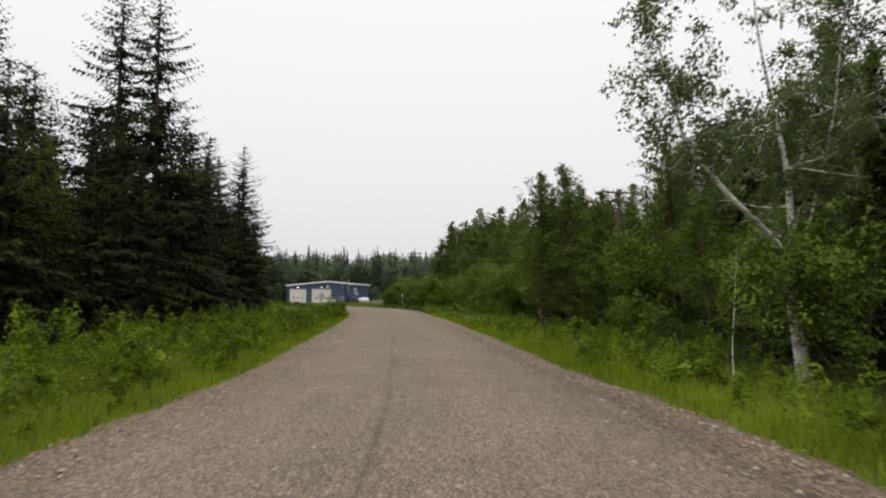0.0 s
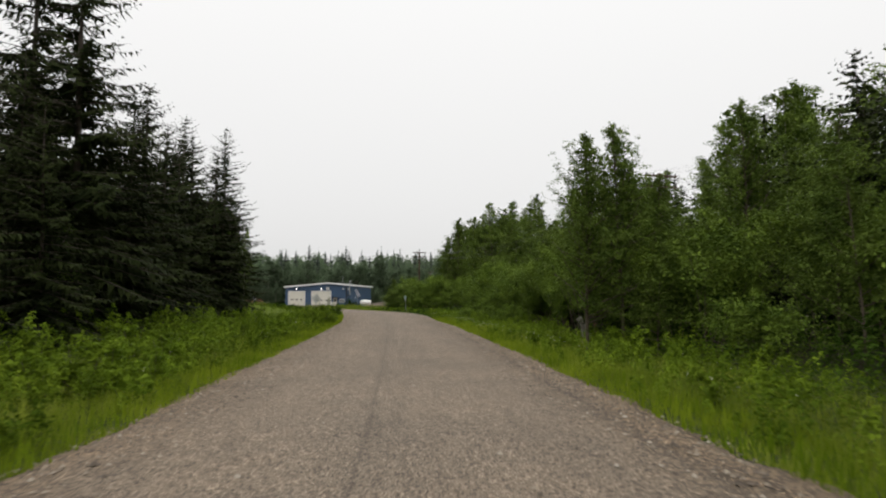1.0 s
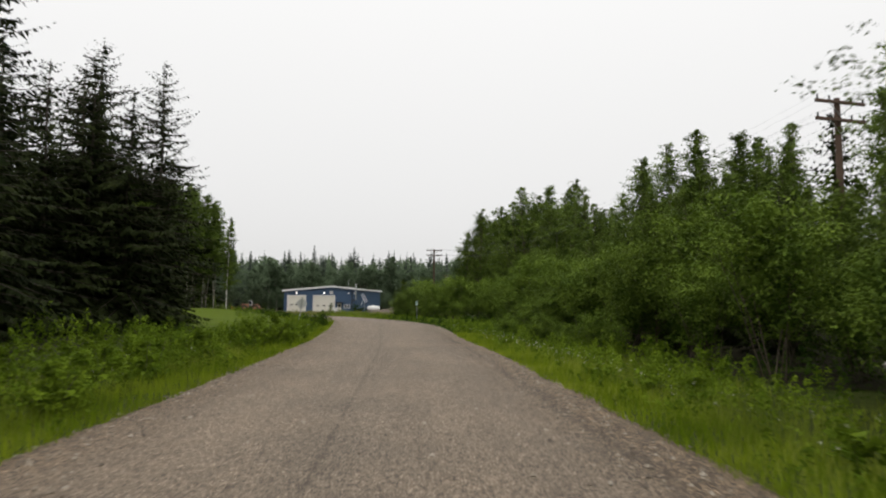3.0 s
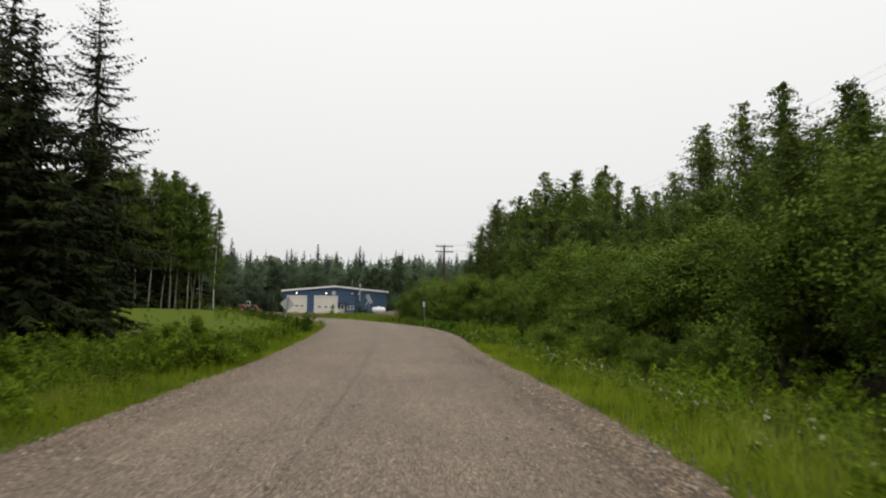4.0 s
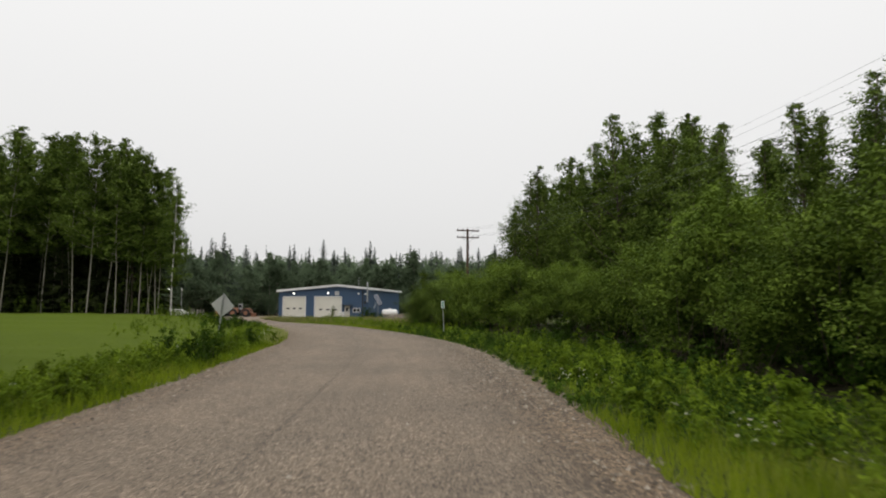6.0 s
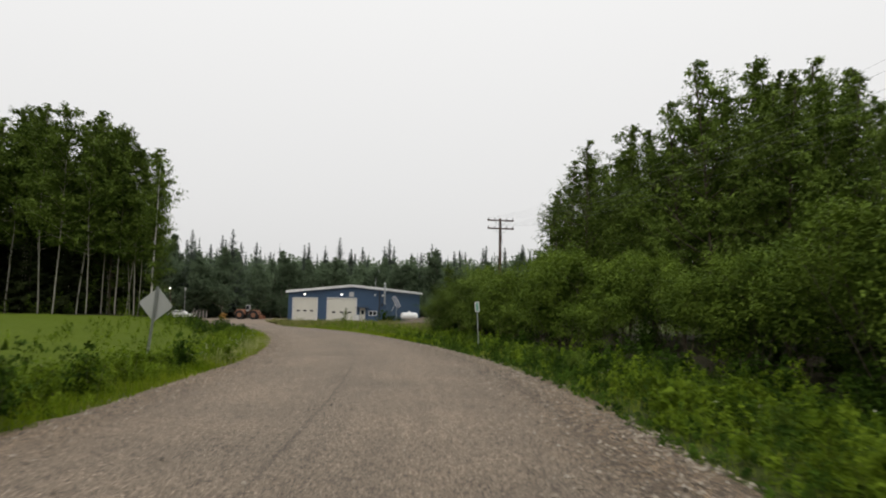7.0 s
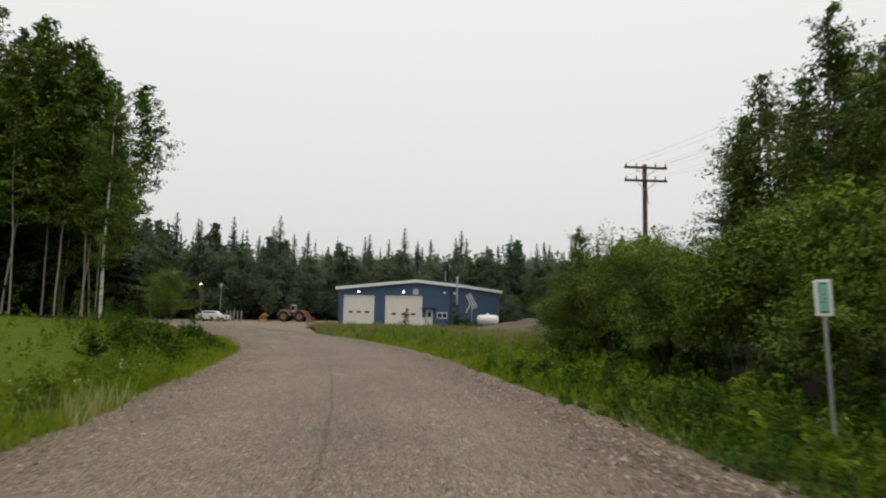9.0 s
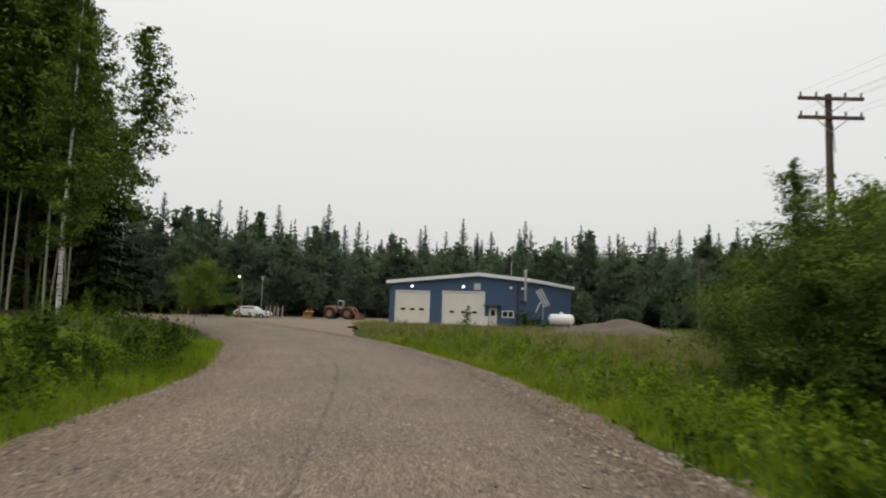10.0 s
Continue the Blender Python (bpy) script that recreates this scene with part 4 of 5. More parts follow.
# ---- the leaning birch ----
def leaning_birch():
    rng = np.random.default_rng(61)
    root = thing("birch_tree", "forked white-barked birch with a leaning limb and sparse leaves", "tree", (8.0, 14.6, ground_at(8.0, 14.6) - 0.05))
    limbs = [
        ([(0.02, 0, -0.1), (-0.05, 0, 0.6), (-0.14, 0, 1.3), (-0.25, 0, 2.3), (-0.15, 0.05, 3.3), (-0.18, 0.1, 4.95), (-0.38, 0.2, 6.4), (-0.63, 0.3, 8.4), (-0.7, 0.4, 11.0)], 0.19),
        ([(-0.2, 0, 2.45), (-0.5, -0.35, 2.95), (-1.3, -0.95, 3.5), (-2.15, -1.42, 4.08), (-2.75, -1.5, 4.75), (-3.08, -1.52, 5.2), (-3.3, -1.5, 6.1), (-3.5, -1.35, 7.2), (-3.7, -1.1, 8.3)], 0.085),
        ([(-0.2, 0, 2.45), (0.05, 0.1, 2.9), (0.38, 0.15, 3.9), (0.7, 0.2, 4.95), (1.1, 0.3, 6.4), (1.3, 0.2, 8.2), (1.6, 0.1, 9.8)], 0.055),
    ]
    pieces, seats = [], []
    for pts, r in limbs:
        p = glide(np.array(pts, float), 4)
        rad = 0.015 + (r - 0.015) * np.linspace(1, 0, len(p)) ** 1.3
        pieces.append(tube(p, rad, 9))
        for _ in range(26):
            f = rng.uniform(0.42, 1.0)
            j = int(f * (len(p) - 1))
            dv = rng.normal(0, 1, 3) * [1, 1, 0.4] + [0, 0, 0.5]
            lp, lr = grow(rng, p[j], dv / np.linalg.norm(dv), rng.uniform(0.9, 2.2) * (1.15 - 0.55 * f), max(0.012, rad[j] * 0.35), 0.3, 0.0, 5)
            pieces.append(tube(lp, lr, 4))
            for _ in range(4):
                k = rng.integers(1, len(lp))
                tv = rng.normal(0, 1, 3) + [0, 0, -0.2]
                tp, tr = grow(rng, lp[k], tv / np.linalg.norm(tv), rng.uniform(0.4, 0.9), 0.006, 0.3, -0.15, 3)
                pieces.append(tube(tp, tr, 3))
                seats.append(tp[1:])
            seats.append(lp[2:])
    seats = np.concatenate(seats)
    per = rng.multinomial(16000, rng.dirichlet(np.full(len(seats), 1.0)))
    c = np.repeat(seats, per, axis=0)
    c = c + unit(rng, len(c)) * (0.26 * rng.random(len(c)) ** 0.6)[:, None]
    v, f = join(pieces)
    set_part("trunk", raw_mesh("trunk", v, [f]), WHITE_BARK, root)
    v, f = leaf_quads(rng, c, 0.10, 0.5)
    set_part("crown", raw_mesh("crown", v, [f]), BIRCH_LEAF, root)


leaning_birch()


def dead_sapling(x, y, h):
    rng = np.random.default_rng(63)
    pts, rad = grow(rng, (0, 0, -0.1), (0.02, 0, 1), h, 0.022, 0.06, 0.05, 9)
    pieces = [tube(pts, rad, 6)]
    for k in (5, 6, 7, 8):
        dv = np.array([rng.normal(), rng.normal(), 0.8])
        lp, lr = grow(rng, pts[k], dv / np.linalg.norm(dv), 0.5, 0.009, 0.2, 0.05, 3)
        pieces.append(tube(lp, lr, 3))
    v, f = join(pieces)
    ob = set_part("dead_sapling", raw_mesh("dead_sapling", v, [f]), WHITE_BARK)
    ob.matrix_basis = pose(x, y, ground_at(x, y))
    tagged(ob, "thin pale leafless sapling at the wood's edge", "sapling")


dead_sapling(6.72, 15.3, 3.2)
green_birch = broadleaf("birch_tree", "white-trunked birch with a full green crown at the stand's end", "tree", 64, 14.0, 0.20, 1.35, 80, 15000, 0.12, WHITE_BARK, ASPEN_LEAF, 0.0075, upright=0.3, clump=0.55, lean=0.0, limb_bark=TWIG)
plant(green_birch, [(-35.2, 120.0, 0.97, 180)])


# ---- distance ----
far_spruce = spruce("distant dark spruce of the far forest", 71, 16.6, 3.9, 0.02, 0.42)
far_spruce_b = spruce("distant dark spruce of the far forest", 72, 15.2, 3.6, 0.02, 0.42)
far_leafy = broadleaf("far_leafy_tree", "distant leafy tree at the foot of the forest", "tree", 73, 11.0, 0.05, 3.2, 40, 2600, 0.42, GREY_BARK, HAZED_LEAF, 0.01, clump=0.8, sides=3, loose=True)
far_leafy_b = broadleaf("far_leafy_tree", "distant leafy tree at the foot of the forest", "tree", 74, 9.0, 0.05, 3.2, 40, 2400, 0.42, GREY_BARK, HAZED_LEAF, 0.01, clump=0.8, sides=3, loose=True)
rf = np.random.default_rng(75)


def edge_y(x):
    """Where the far forest begins."""
    return 206 + 0.0009 * (x + 20) ** 2 - 26 * float(smooth(-55, -80, np.array(x)))


far_a, far_b, leaf_a, leaf_b = [], [], [], []
for i in range(150):
    x = rf.uniform(-150, 95)
    row = (far_a, far_b)[i % 2]
    row.append((x, edge_y(x) + rf.uniform(6, 40), rf.uniform(0.9, 1.18), rf.uniform(0, 360)))
for i in range(130):
    x = -150 + 245 * (i + rf.random()) / 130
    row = (leaf_a, leaf_b)[i % 2]
    row.append((x, edge_y(x) + rf.uniform(-3, 12), rf.uniform(1.0, 1.4), rf.uniform(0, 360)))
for x, y, h in ((-58, 184, 1.2), (-63, 183, 1.25), (-67.5, 181, 1.35), (-71, 185, 1.4), (-73.5, 177, 1.4), (-78, 181, 1.45), (-82, 175, 1.45), (-55, 192, 1.2), (-80, 187, 1.5), (-65, 189, 1.4), (-72, 191, 1.5), (-86, 168, 1.35), (-90, 176, 1.5)):
    (leaf_a, leaf_b)[int(x) % 2].append((x, y, h, rf.uniform(0, 360)))
for x, y, h in ((-70, 183, 1.0), (-60, 192, 1.1), (-76, 186, 1.1), (-66, 187, 1.05), (-84, 183, 1.15), (-57, 197, 1.05)):
    (far_a, far_b)[int(x) % 2].append((x, y, h, rf.uniform(0, 360)))
for i in range(44):
    x = -95 + 120 * (i + rf.random()) / 44
    (leaf_a, leaf_b)[i % 2].append((x, edge_y(x) + rf.uniform(-9, -4), rf.uniform(0.3, 0.62), rf.uniform(0, 360)))
FOREST = "edge of the far forest"
plant(far_spruce, far_a, FOREST)
plant(far_spruce_b, far_b, FOREST)
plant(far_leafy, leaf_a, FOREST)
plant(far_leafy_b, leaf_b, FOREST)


def far_woods():
    """The forest behind its edge and on the rise, as one mass of small spruces."""
    rng = np.random.default_rng(76)
    quads = []
    for tree in range(700):
        x = rng.uniform(-260, 200) if tree < 420 else rng.uniform(-500, 360)
        y = edge_y(np.clip(x, -150, 95)) + (rng.uniform(10, 90) if tree < 420 else rng.uniform(170, 230))
        h, r, low = rng.uniform(13.5, 18.5), rng.uniform(2.4, 3.4), ground_at(x, y)
        if tree >= 420:
            h, r = h + 2.5, r * 1.2
        for k in range(30):
            f = (k + rng.random()) / 30
            for _ in range(3):
                a = rng.uniform(0, 6.28)
                ln = r * (1 - f) ** 0.95 * rng.uniform(0.7, 1.2) + 0.08
                o = np.array([np.cos(a), np.sin(a), 0])
                s = np.array([-np.sin(a), np.cos(a), 0]) * ln * 0.75
                p = np.array([x, y, low + h * f])
                e = p + o * ln + [0, 0, -0.35 * ln]
                m = p + o * ln * 0.5
                quads.append([p + [0, 0, 0.3], m + s + [0, 0, -0.25], e, m - s + [0, 0, -0.25]])
    v = np.array(quads).reshape(-1, 3)
    tagged(set_part("far_woods", raw_mesh("far_woods", v, [np.arange(len(v)).reshape(-1, 4)]), HAZED_NEEDLE), "distant dark spruce forest behind the garage", "forest", kind="stuff")


far_woods()


def far_canopy(label, seed, n, xs, rows, heights, radii, per, leaf):
    """Leafy trees that fill the far forest between the spruces."""
    rng = np.random.default_rng(seed)
    x = rng.uniform(*xs, n)
    y = np.array([edge_y(np.clip(a, -150, 95)) for a in x]) + rng.uniform(*rows, n)
    h, r, z = rng.uniform(*heights, n), rng.uniform(*radii, n), land(x, y)
    i = np.repeat(np.arange(n), per)
    u = unit(rng, len(i)) * (rng.random(len(i)) ** 0.4)[:, None]
    c = np.column_stack([x[i] + u[:, 0] * r[i], y[i] + u[:, 1] * r[i], z[i] + h[i] * (0.55 + 0.45 * u[:, 2])])
    v, q = leaf_quads(rng, c, leaf, 0.1, 0.7)
    tagged(set_part("far_canopy", raw_mesh("far_canopy", v, [q]), HAZED_LEAF), label, "forest", kind="stuff")


far_canopy("hazy green leafy trees of the distant forest", 78, 520, (-230, 170), (5, 70), (12.0, 15.5), (2.6, 4.0), 360, 0.6)
far_canopy("hazy green trees on the rise behind the forest", 79, 800, (-520, 380), (170, 235), (13.0, 17.0), (3.5, 5.5), 190, 1.1)


# ---- grass, flowers, pebbles ----
def blades(name, xy, heights, width, mat, label, seed, bend=0.45):
    rng = np.random.default_rng(seed)
    n = len(xy)
    z = land(xy[:, 0], xy[:, 1])
    b = np.column_stack([xy, z - 0.02])
    a = rng.uniform(0, 6.28, n)
    side = np.column_stack([np.cos(a), np.sin(a), np.zeros(n)]) * (width * rng.uniform(0.6, 1.4, n))[:, None]
    c = rng.uniform(0, 6.28, n)
    tip = np.column_stack([np.cos(c), np.sin(c), np.zeros(n)]) * (heights * bend * rng.random(n))[:, None]
    tip[:, 2] = heights
    v = np.stack([b - side, b + side, b + tip], 1).reshape(-1, 3)
    me = raw_mesh(name, v, [np.arange(3 * n).reshape(-1, 3)])
    tagged(set_part(name, me, mat), label, "grass", kind="stuff")


def along(rng, n, ys, offs, side, power=1.0):
    """Random places beside the road, denser towards its edge for a higher power."""
    y = rng.uniform(*ys, n)
    k = np.argmin(np.abs(MID[:, 1][None] - y[:, None]), axis=1)
    off = offs[0] + (offs[1] - offs[0]) * rng.random(n) ** power + MID[k, 2]
    return np.column_stack([MID[k, 0] + side * SIDE[k, 0] * off, y + side * SIDE[k, 1] * off])


def tall(xy, low, high, seed):
    rng = np.random.default_rng(seed)
    d, _ = beside(xy[:, 0], xy[:, 1])
    tuft = 0.55 + 0.45 * np.sin(xy[:, 0] * 1.9 + 2 * np.sin(xy[:, 1] * 1.1)) * np.sin(xy[:, 1] * 1.6 + np.sin(xy[:, 0] * 2.3))
    return (low + (high - low) * tuft * rng.uniform(0.5, 1.1, len(xy))) * (0.35 + 0.65 * smooth(0.0, 1.4, d))


rg = np.random.default_rng(81)
fringe = np.concatenate([along(rg, 22000, (2, 126), (-0.15, 1.5), -1), along(rg, 14000, (2, 66), (-0.15, 1.7), 1), along(rg, 6000, (100, 128), (-0.15, 1.5), 1)])
blades("edge_grass", fringe, rg.uniform(0.12, 0.38, len(fringe)), 0.012, FRESH, "bright yellow-green grass along the road's edge", 80)
left = np.concatenate([along(rg, 36000, (2, 58), (-0.1, 4.5), -1, 1.5), along(rg, 34000, (58, 126), (-0.1, 3.0), -1, 1.2)])
right = along(rg, 75000, (2, 130), (-0.1, 5.0), 1, 1.5)
right = right[(right[:, 1] < 64) | (right[:, 1] > 104) | (rg.random(len(right)) < 0.35)]
blades("tall_grass", left, tall(left, 0.14, 0.55, 1), 0.009, GRASS, "tall green and straw-coloured grass of the verge", 82)
seed = along(rg, 1400, (85, 101), (-0.05, 0.9), -1, 1.3)
seed = seed[np.sin(seed[:, 1] * 1.7 + np.sin(seed[:, 0] * 2.0)) > -0.2]
blades("seed_grass", seed, rg.uniform(0.25, 0.6, len(seed)), 0.014, SEED_GRASS, "pale seeding grass along the road's edge", 89, 0.7)
blades("tall_grass", right, tall(right, 0.14, 0.55, 2), 0.009, GRASS, "tall green and straw-coloured grass of the verge", 83)
field = np.column_stack([rg.uniform(-46, -10, 42000), rg.uniform(57, 118, 42000)])
dist, which = beside(field[:, 0], field[:, 1])
field = field[(dist > 2.4) & (which < 0)]
blades("lawn_grass", field, rg.uniform(0.035, 0.09, len(field)), 0.022, LAWN, "mown bright green lawn", 84)
mead = np.column_stack([rg.uniform(-40, -4, 70000), rg.uniform(112, 165, 70000)])
dist, which = beside(mead[:, 0], mead[:, 1])
mead = mead[(dist > 0.2) & (which > 0) & (mead[:, 0] > -29.5 - 0.5 * (mead[:, 1] - 138))]
blades("meadow_grass", mead, tall(mead, 0.15, 0.8, 7), 0.014, MEADOW, "tall grass between the road and the garage", 85)


def herbs(xy, low, high, per, leaf, mat, seed, label):
    """Leafy weeds too many to count: each an upright plume of leaves, in tufts of uneven height."""
    rng = np.random.default_rng(seed)
    h = tall(xy, low, high, seed + 1)
    n = (per * (0.4 + h)).astype(int)
    i = np.repeat(np.arange(len(xy)), n)
    f = rng.random(len(i)) ** 0.7
    r = (0.08 + 0.26 * h[i]) * (1.08 - f) ** 0.7 * rng.random(len(i)) ** 0.5
    a = rng.uniform(0, 6.28, len(i))
    lean = rng.normal(0, 0.22, (len(xy), 2))[i] * (h[i] * f)[:, None]
    c = np.column_stack([xy[i, 0] + r * np.cos(a) + lean[:, 0], xy[i, 1] + r * np.sin(a) + lean[:, 1], land(xy[:, 0], xy[:, 1])[i] + h[i] * f])
    v, q = leaf_quads(rng, c, leaf, 0.2, 0.42, np.column_stack([np.cos(a), np.sin(a), np.full(len(a), 0.4)]))
    tagged(set_part("verge_weeds", raw_mesh("verge_weeds", v, [q]), mat), label, "weeds", kind="stuff")


LUSH = "lush low weeds and herbs of the verge"
herbs(np.concatenate([along(rg, 900, (2, 58), (0.3, 6.0), -1, 1.0), along(rg, 500, (54, 60), (0.2, 3.5), -1, 1.0)]), 0.3, 1.2, 60, 0.08, WEED_LEAF, 88, LUSH)
herbs(np.concatenate([along(rg, 1100, (60, 118), (0.2, 2.8), -1, 1.0), along(rg, 350, (62, 88), (0.4, 2.8), -1, 1.0)]), 0.2, 0.9, 54, 0.075, WEED_LEAF, 110, LUSH)
herbs(np.concatenate([along(rg, 900, (2, 66), (0.4, 5.5), 1, 1.0), along(rg, 240, (66, 104), (0.3, 5.0), 1, 1.0), along(rg, 260, (66, 82), (0.3, 5.0), 1, 1.0), along(rg, 350, (104, 126), (0.4, 5.5), 1, 1.0)]), 0.3, 1.2, 60, 0.082, WEED_LEAF, 90, LUSH)
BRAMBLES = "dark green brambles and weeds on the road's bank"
herbs(np.concatenate([along(rg, 950, (64, 106), (0.6, 5.5), 1, 1.0), along(rg, 300, (82, 104), (0.2, 3.0), 1, 1.0)]), 0.2, 0.8, 66, 0.075, BRAMBLE_SHADE_LEAF, 112, BRAMBLES)
herbs(along(rg, 500, (66, 108), (-0.15, 1.0), 1, 1.0), 0.15, 0.55, 70, 0.07, BRAMBLE_SHADE_LEAF, 100, BRAMBLES)
herbs(along(rg, 520, (102, 128), (0.3, 7.0), 1, 1.0), 0.3, 1.05, 56, 0.08, WEED_LEAF, 102, LUSH)
# undergrowth added to close and darken the stand's foot
herbs(np.column_stack([rg.uniform(-64, -38, 260), rg.uniform(120, 134, 260)]), 0.8, 2.6, 40, 0.14, WILLOW_LEAF, 104, "dark undergrowth beneath the stand of aspens")
bank = np.column_stack([rg.uniform(-40, -8, 2000), rg.uniform(116, 164, 2000)])
dist, which = beside(bank[:, 0], bank[:, 1])
bank = bank[(dist > 0.4) & (which > 0) & (bank[:, 0] > -29.5 - 0.5 * (bank[:, 1] - 138))]
herbs(bank[::3], 0.25, 0.95, 40, 0.09, MEADOW, 92, "tall straw-green weeds between the road and the yard")
herbs(bank[1::6], 0.2, 0.8, 46, 0.085, WEED_LEAF, 93, "leafy green weeds between the road and the yard")


herbs(along(rg, 170, (90, 121), (2.2, 9.0), -1, 1.0), 0.25, 0.9, 34, 0.10, WEED_LEAF, 94, LUSH)
# undergrowth given the dark leaf to paint the shade beneath the crowns
herbs(along(rg, 90, (4, 122), (9.5, 14.0), 1, 1.0), 1.4, 3.0, 95, 0.115, BRAMBLE_SHADE_LEAF, 96, "dense undergrowth at the wood's edge, leaves darkened for shade")
herbs(along(rg, 110, (12, 44), (6.2, 11.0), 1, 1.0), 0.7, 1.9, 70, 0.115, BRAMBLE_SHADE_LEAF, 106, "dense undergrowth at the wood's edge, leaves darkened for shade")
herbs(along(rg, 300, (6, 44), (4.5, 11.0), 1, 1.0), 0.4, 1.1, 60, 0.085, BRAMBLE_SHADE_LEAF, 114, "dark green weeds at the wood's foot")
herbs(along(rg, 120, (4, 54), (5.5, 9.0), -1, 1.0), 0.8, 1.8, 50, 0.13, WEED_LEAF, 98, LUSH)


herbs(along(rg, 260, (113, 138), (0.1, 6.5), -1, 0.8), 0.2, 0.9, 50, 0.08, WEED_LEAF, 108, LUSH)
herbs(along(rg, 200, (110, 138), (0.6, 6.5), -1, 0.9), 0.3, 1.0, 54, 0.08, BRAMBLE_SHADE_LEAF, 116, "dark green weeds along the bend")


def flowers():
    rng = np.random.default_rng(86)
    xy = np.concatenate([along(rng, 110, (42, 64), (0.4, 1.9), 1), np.column_stack([rng.normal(-1.5, 0.3, 16), rng.normal(68.6, 0.35, 16)]), along(rng, 90, (2, 120), (0.8, 4.5), 1), along(rng, 120, (2, 110), (0.8, 3.5), -1), along(rng, 60, (84, 106), (0.3, 1.5), -1), along(rng, 120, (28, 64), (0.6, 3.0), 1)])
    c = np.column_stack([xy, land(xy[:, 0], xy[:, 1]) + rng.uniform(0.35, 0.6, len(xy))])
    c = np.repeat(c, 4, axis=0) + rng.normal(0, 0.015, (len(c) * 4, 3))
    v, f = leaf_quads(rng, c, 0.024, 0.0, 0.9)
    tagged(set_part("wild_flowers", raw_mesh("wild_flowers", v, [f]), PETAL), "small white wild flowers in the verge grass", "flowers", kind="stuff")


def pebbles():
    rng = np.random.default_rng(87)
    xy = np.concatenate([along(rng, 12000, (3, 124), (-1.5, 0.12), 1, 0.6), along(rng, 9000, (66, 106), (-2.2, 0.2), 1, 0.6), along(rng, 12000, (3, 124), (-1.5, 0.12), -1, 0.6), along(rng, 2500, (3, 124), (-7, -1.5), 1)])
    n = len(xy)
    d, _ = beside(xy[:, 0], xy[:, 1])
    r = 0.010 + 0.030 * rng.random(n) ** 2.2
    z = 0.05 * (1 - np.clip((d + 4) / 4, 0, 1) ** 2) - 0.09 * smooth(-0.6, 0.15, d) + r * 0.3
    o = np.array([(1, 0, 0), (0, 1, 0), (-1, 0, 0), (0, -1, 0), (0, 0, 0.7), (0, 0, -0.7)], float)
    v = (o[None] * r[:, None, None] * rng.uniform(0.6, 1.3, (n, 6, 1)) + np.column_stack([xy, z])[:, None]).reshape(-1, 3)
    t = np.array([(0, 1, 4), (1, 2, 4), (2, 3, 4), (3, 0, 4)])
    f = (t[None] + 6 * np.arange(n)[:, None, None]).reshape(-1, 3)
    tagged(set_part("loose_gravel", raw_mesh("loose_gravel", v, [f]), STONE), "loose grey and brown stones along the road's edges", "gravel", kind="stuff")


flowers()
pebbles()


# ---- things ----
BLUE = ribbed_metal("blue_cladding", (0.045, 0.086, 0.155), 0.3)
ROOFING = ribbed_metal("pale_roofing", (0.55, 0.57, 0.58), 0.4)
TRIM = plain("white_trim", (0.72, 0.73, 0.73), 0.5, 0, 0.8, 0.12)
CREAM = plain("cream_door_paint", (0.70, 0.68, 0.60), 0.5, 0, 0.7, 0.14)
GLASS_DARK = plain("dark_window_glass", (0.02, 0.024, 0.028), 0.12, 0, 1, 0.2)
STEEL = plain("galvanised_steel", (0.42, 0.43, 0.43), 0.45, 0.7, 4, 0.25)
SIGN_BACK = plain("sign_back_aluminium", (0.50, 0.50, 0.49), 0.5, 0.2, 5, 0.15)
RUST = plain("rusty_orange_paint", (0.27, 0.125, 0.07), 0.8, 0, 2.5, 0.5)
YELLOW = plain("worn_yellow_paint", (0.36, 0.22, 0.05), 0.75, 0, 3, 0.5)
TYRE = plain("black_rubber", (0.025, 0.025, 0.025), 0.9, 0, 4, 0.3)
WOOD = plain("weathered_pole_wood", (0.105, 0.066, 0.045), 0.9, 0, 5, 0.45, 0.01)
GREY_WOOD = plain("grey_rotten_wood", (0.34, 0.31, 0.28), 0.9, 0, 5, 0.45, 0.01)
RED_WOOD = plain("reddish_board", (0.16, 0.085, 0.06), 0.85, 0, 5, 0.4)
WHITE = plain("white_enamel", (0.78, 0.78, 0.76), 0.35, 0, 1.5, 0.1)
GREEN = plain("marker_green", (0.20, 0.44, 0.32), 0.4, 0, 3, 0.15)
WIRE = plain("wire", (0.15, 0.15, 0.15), 0.6)
DARK = plain("dark_metal", (0.05, 0.052, 0.055), 0.6, 0.3, 4, 0.3)
LAMP_GLOW, _lamp_nt, _lamp = material("lit_lamp_lens")
_lamp.inputs["Emission Color"].default_value, _lamp.inputs["Emission Strength"].default_value = (1.0, 0.95, 0.85, 1), 3.0


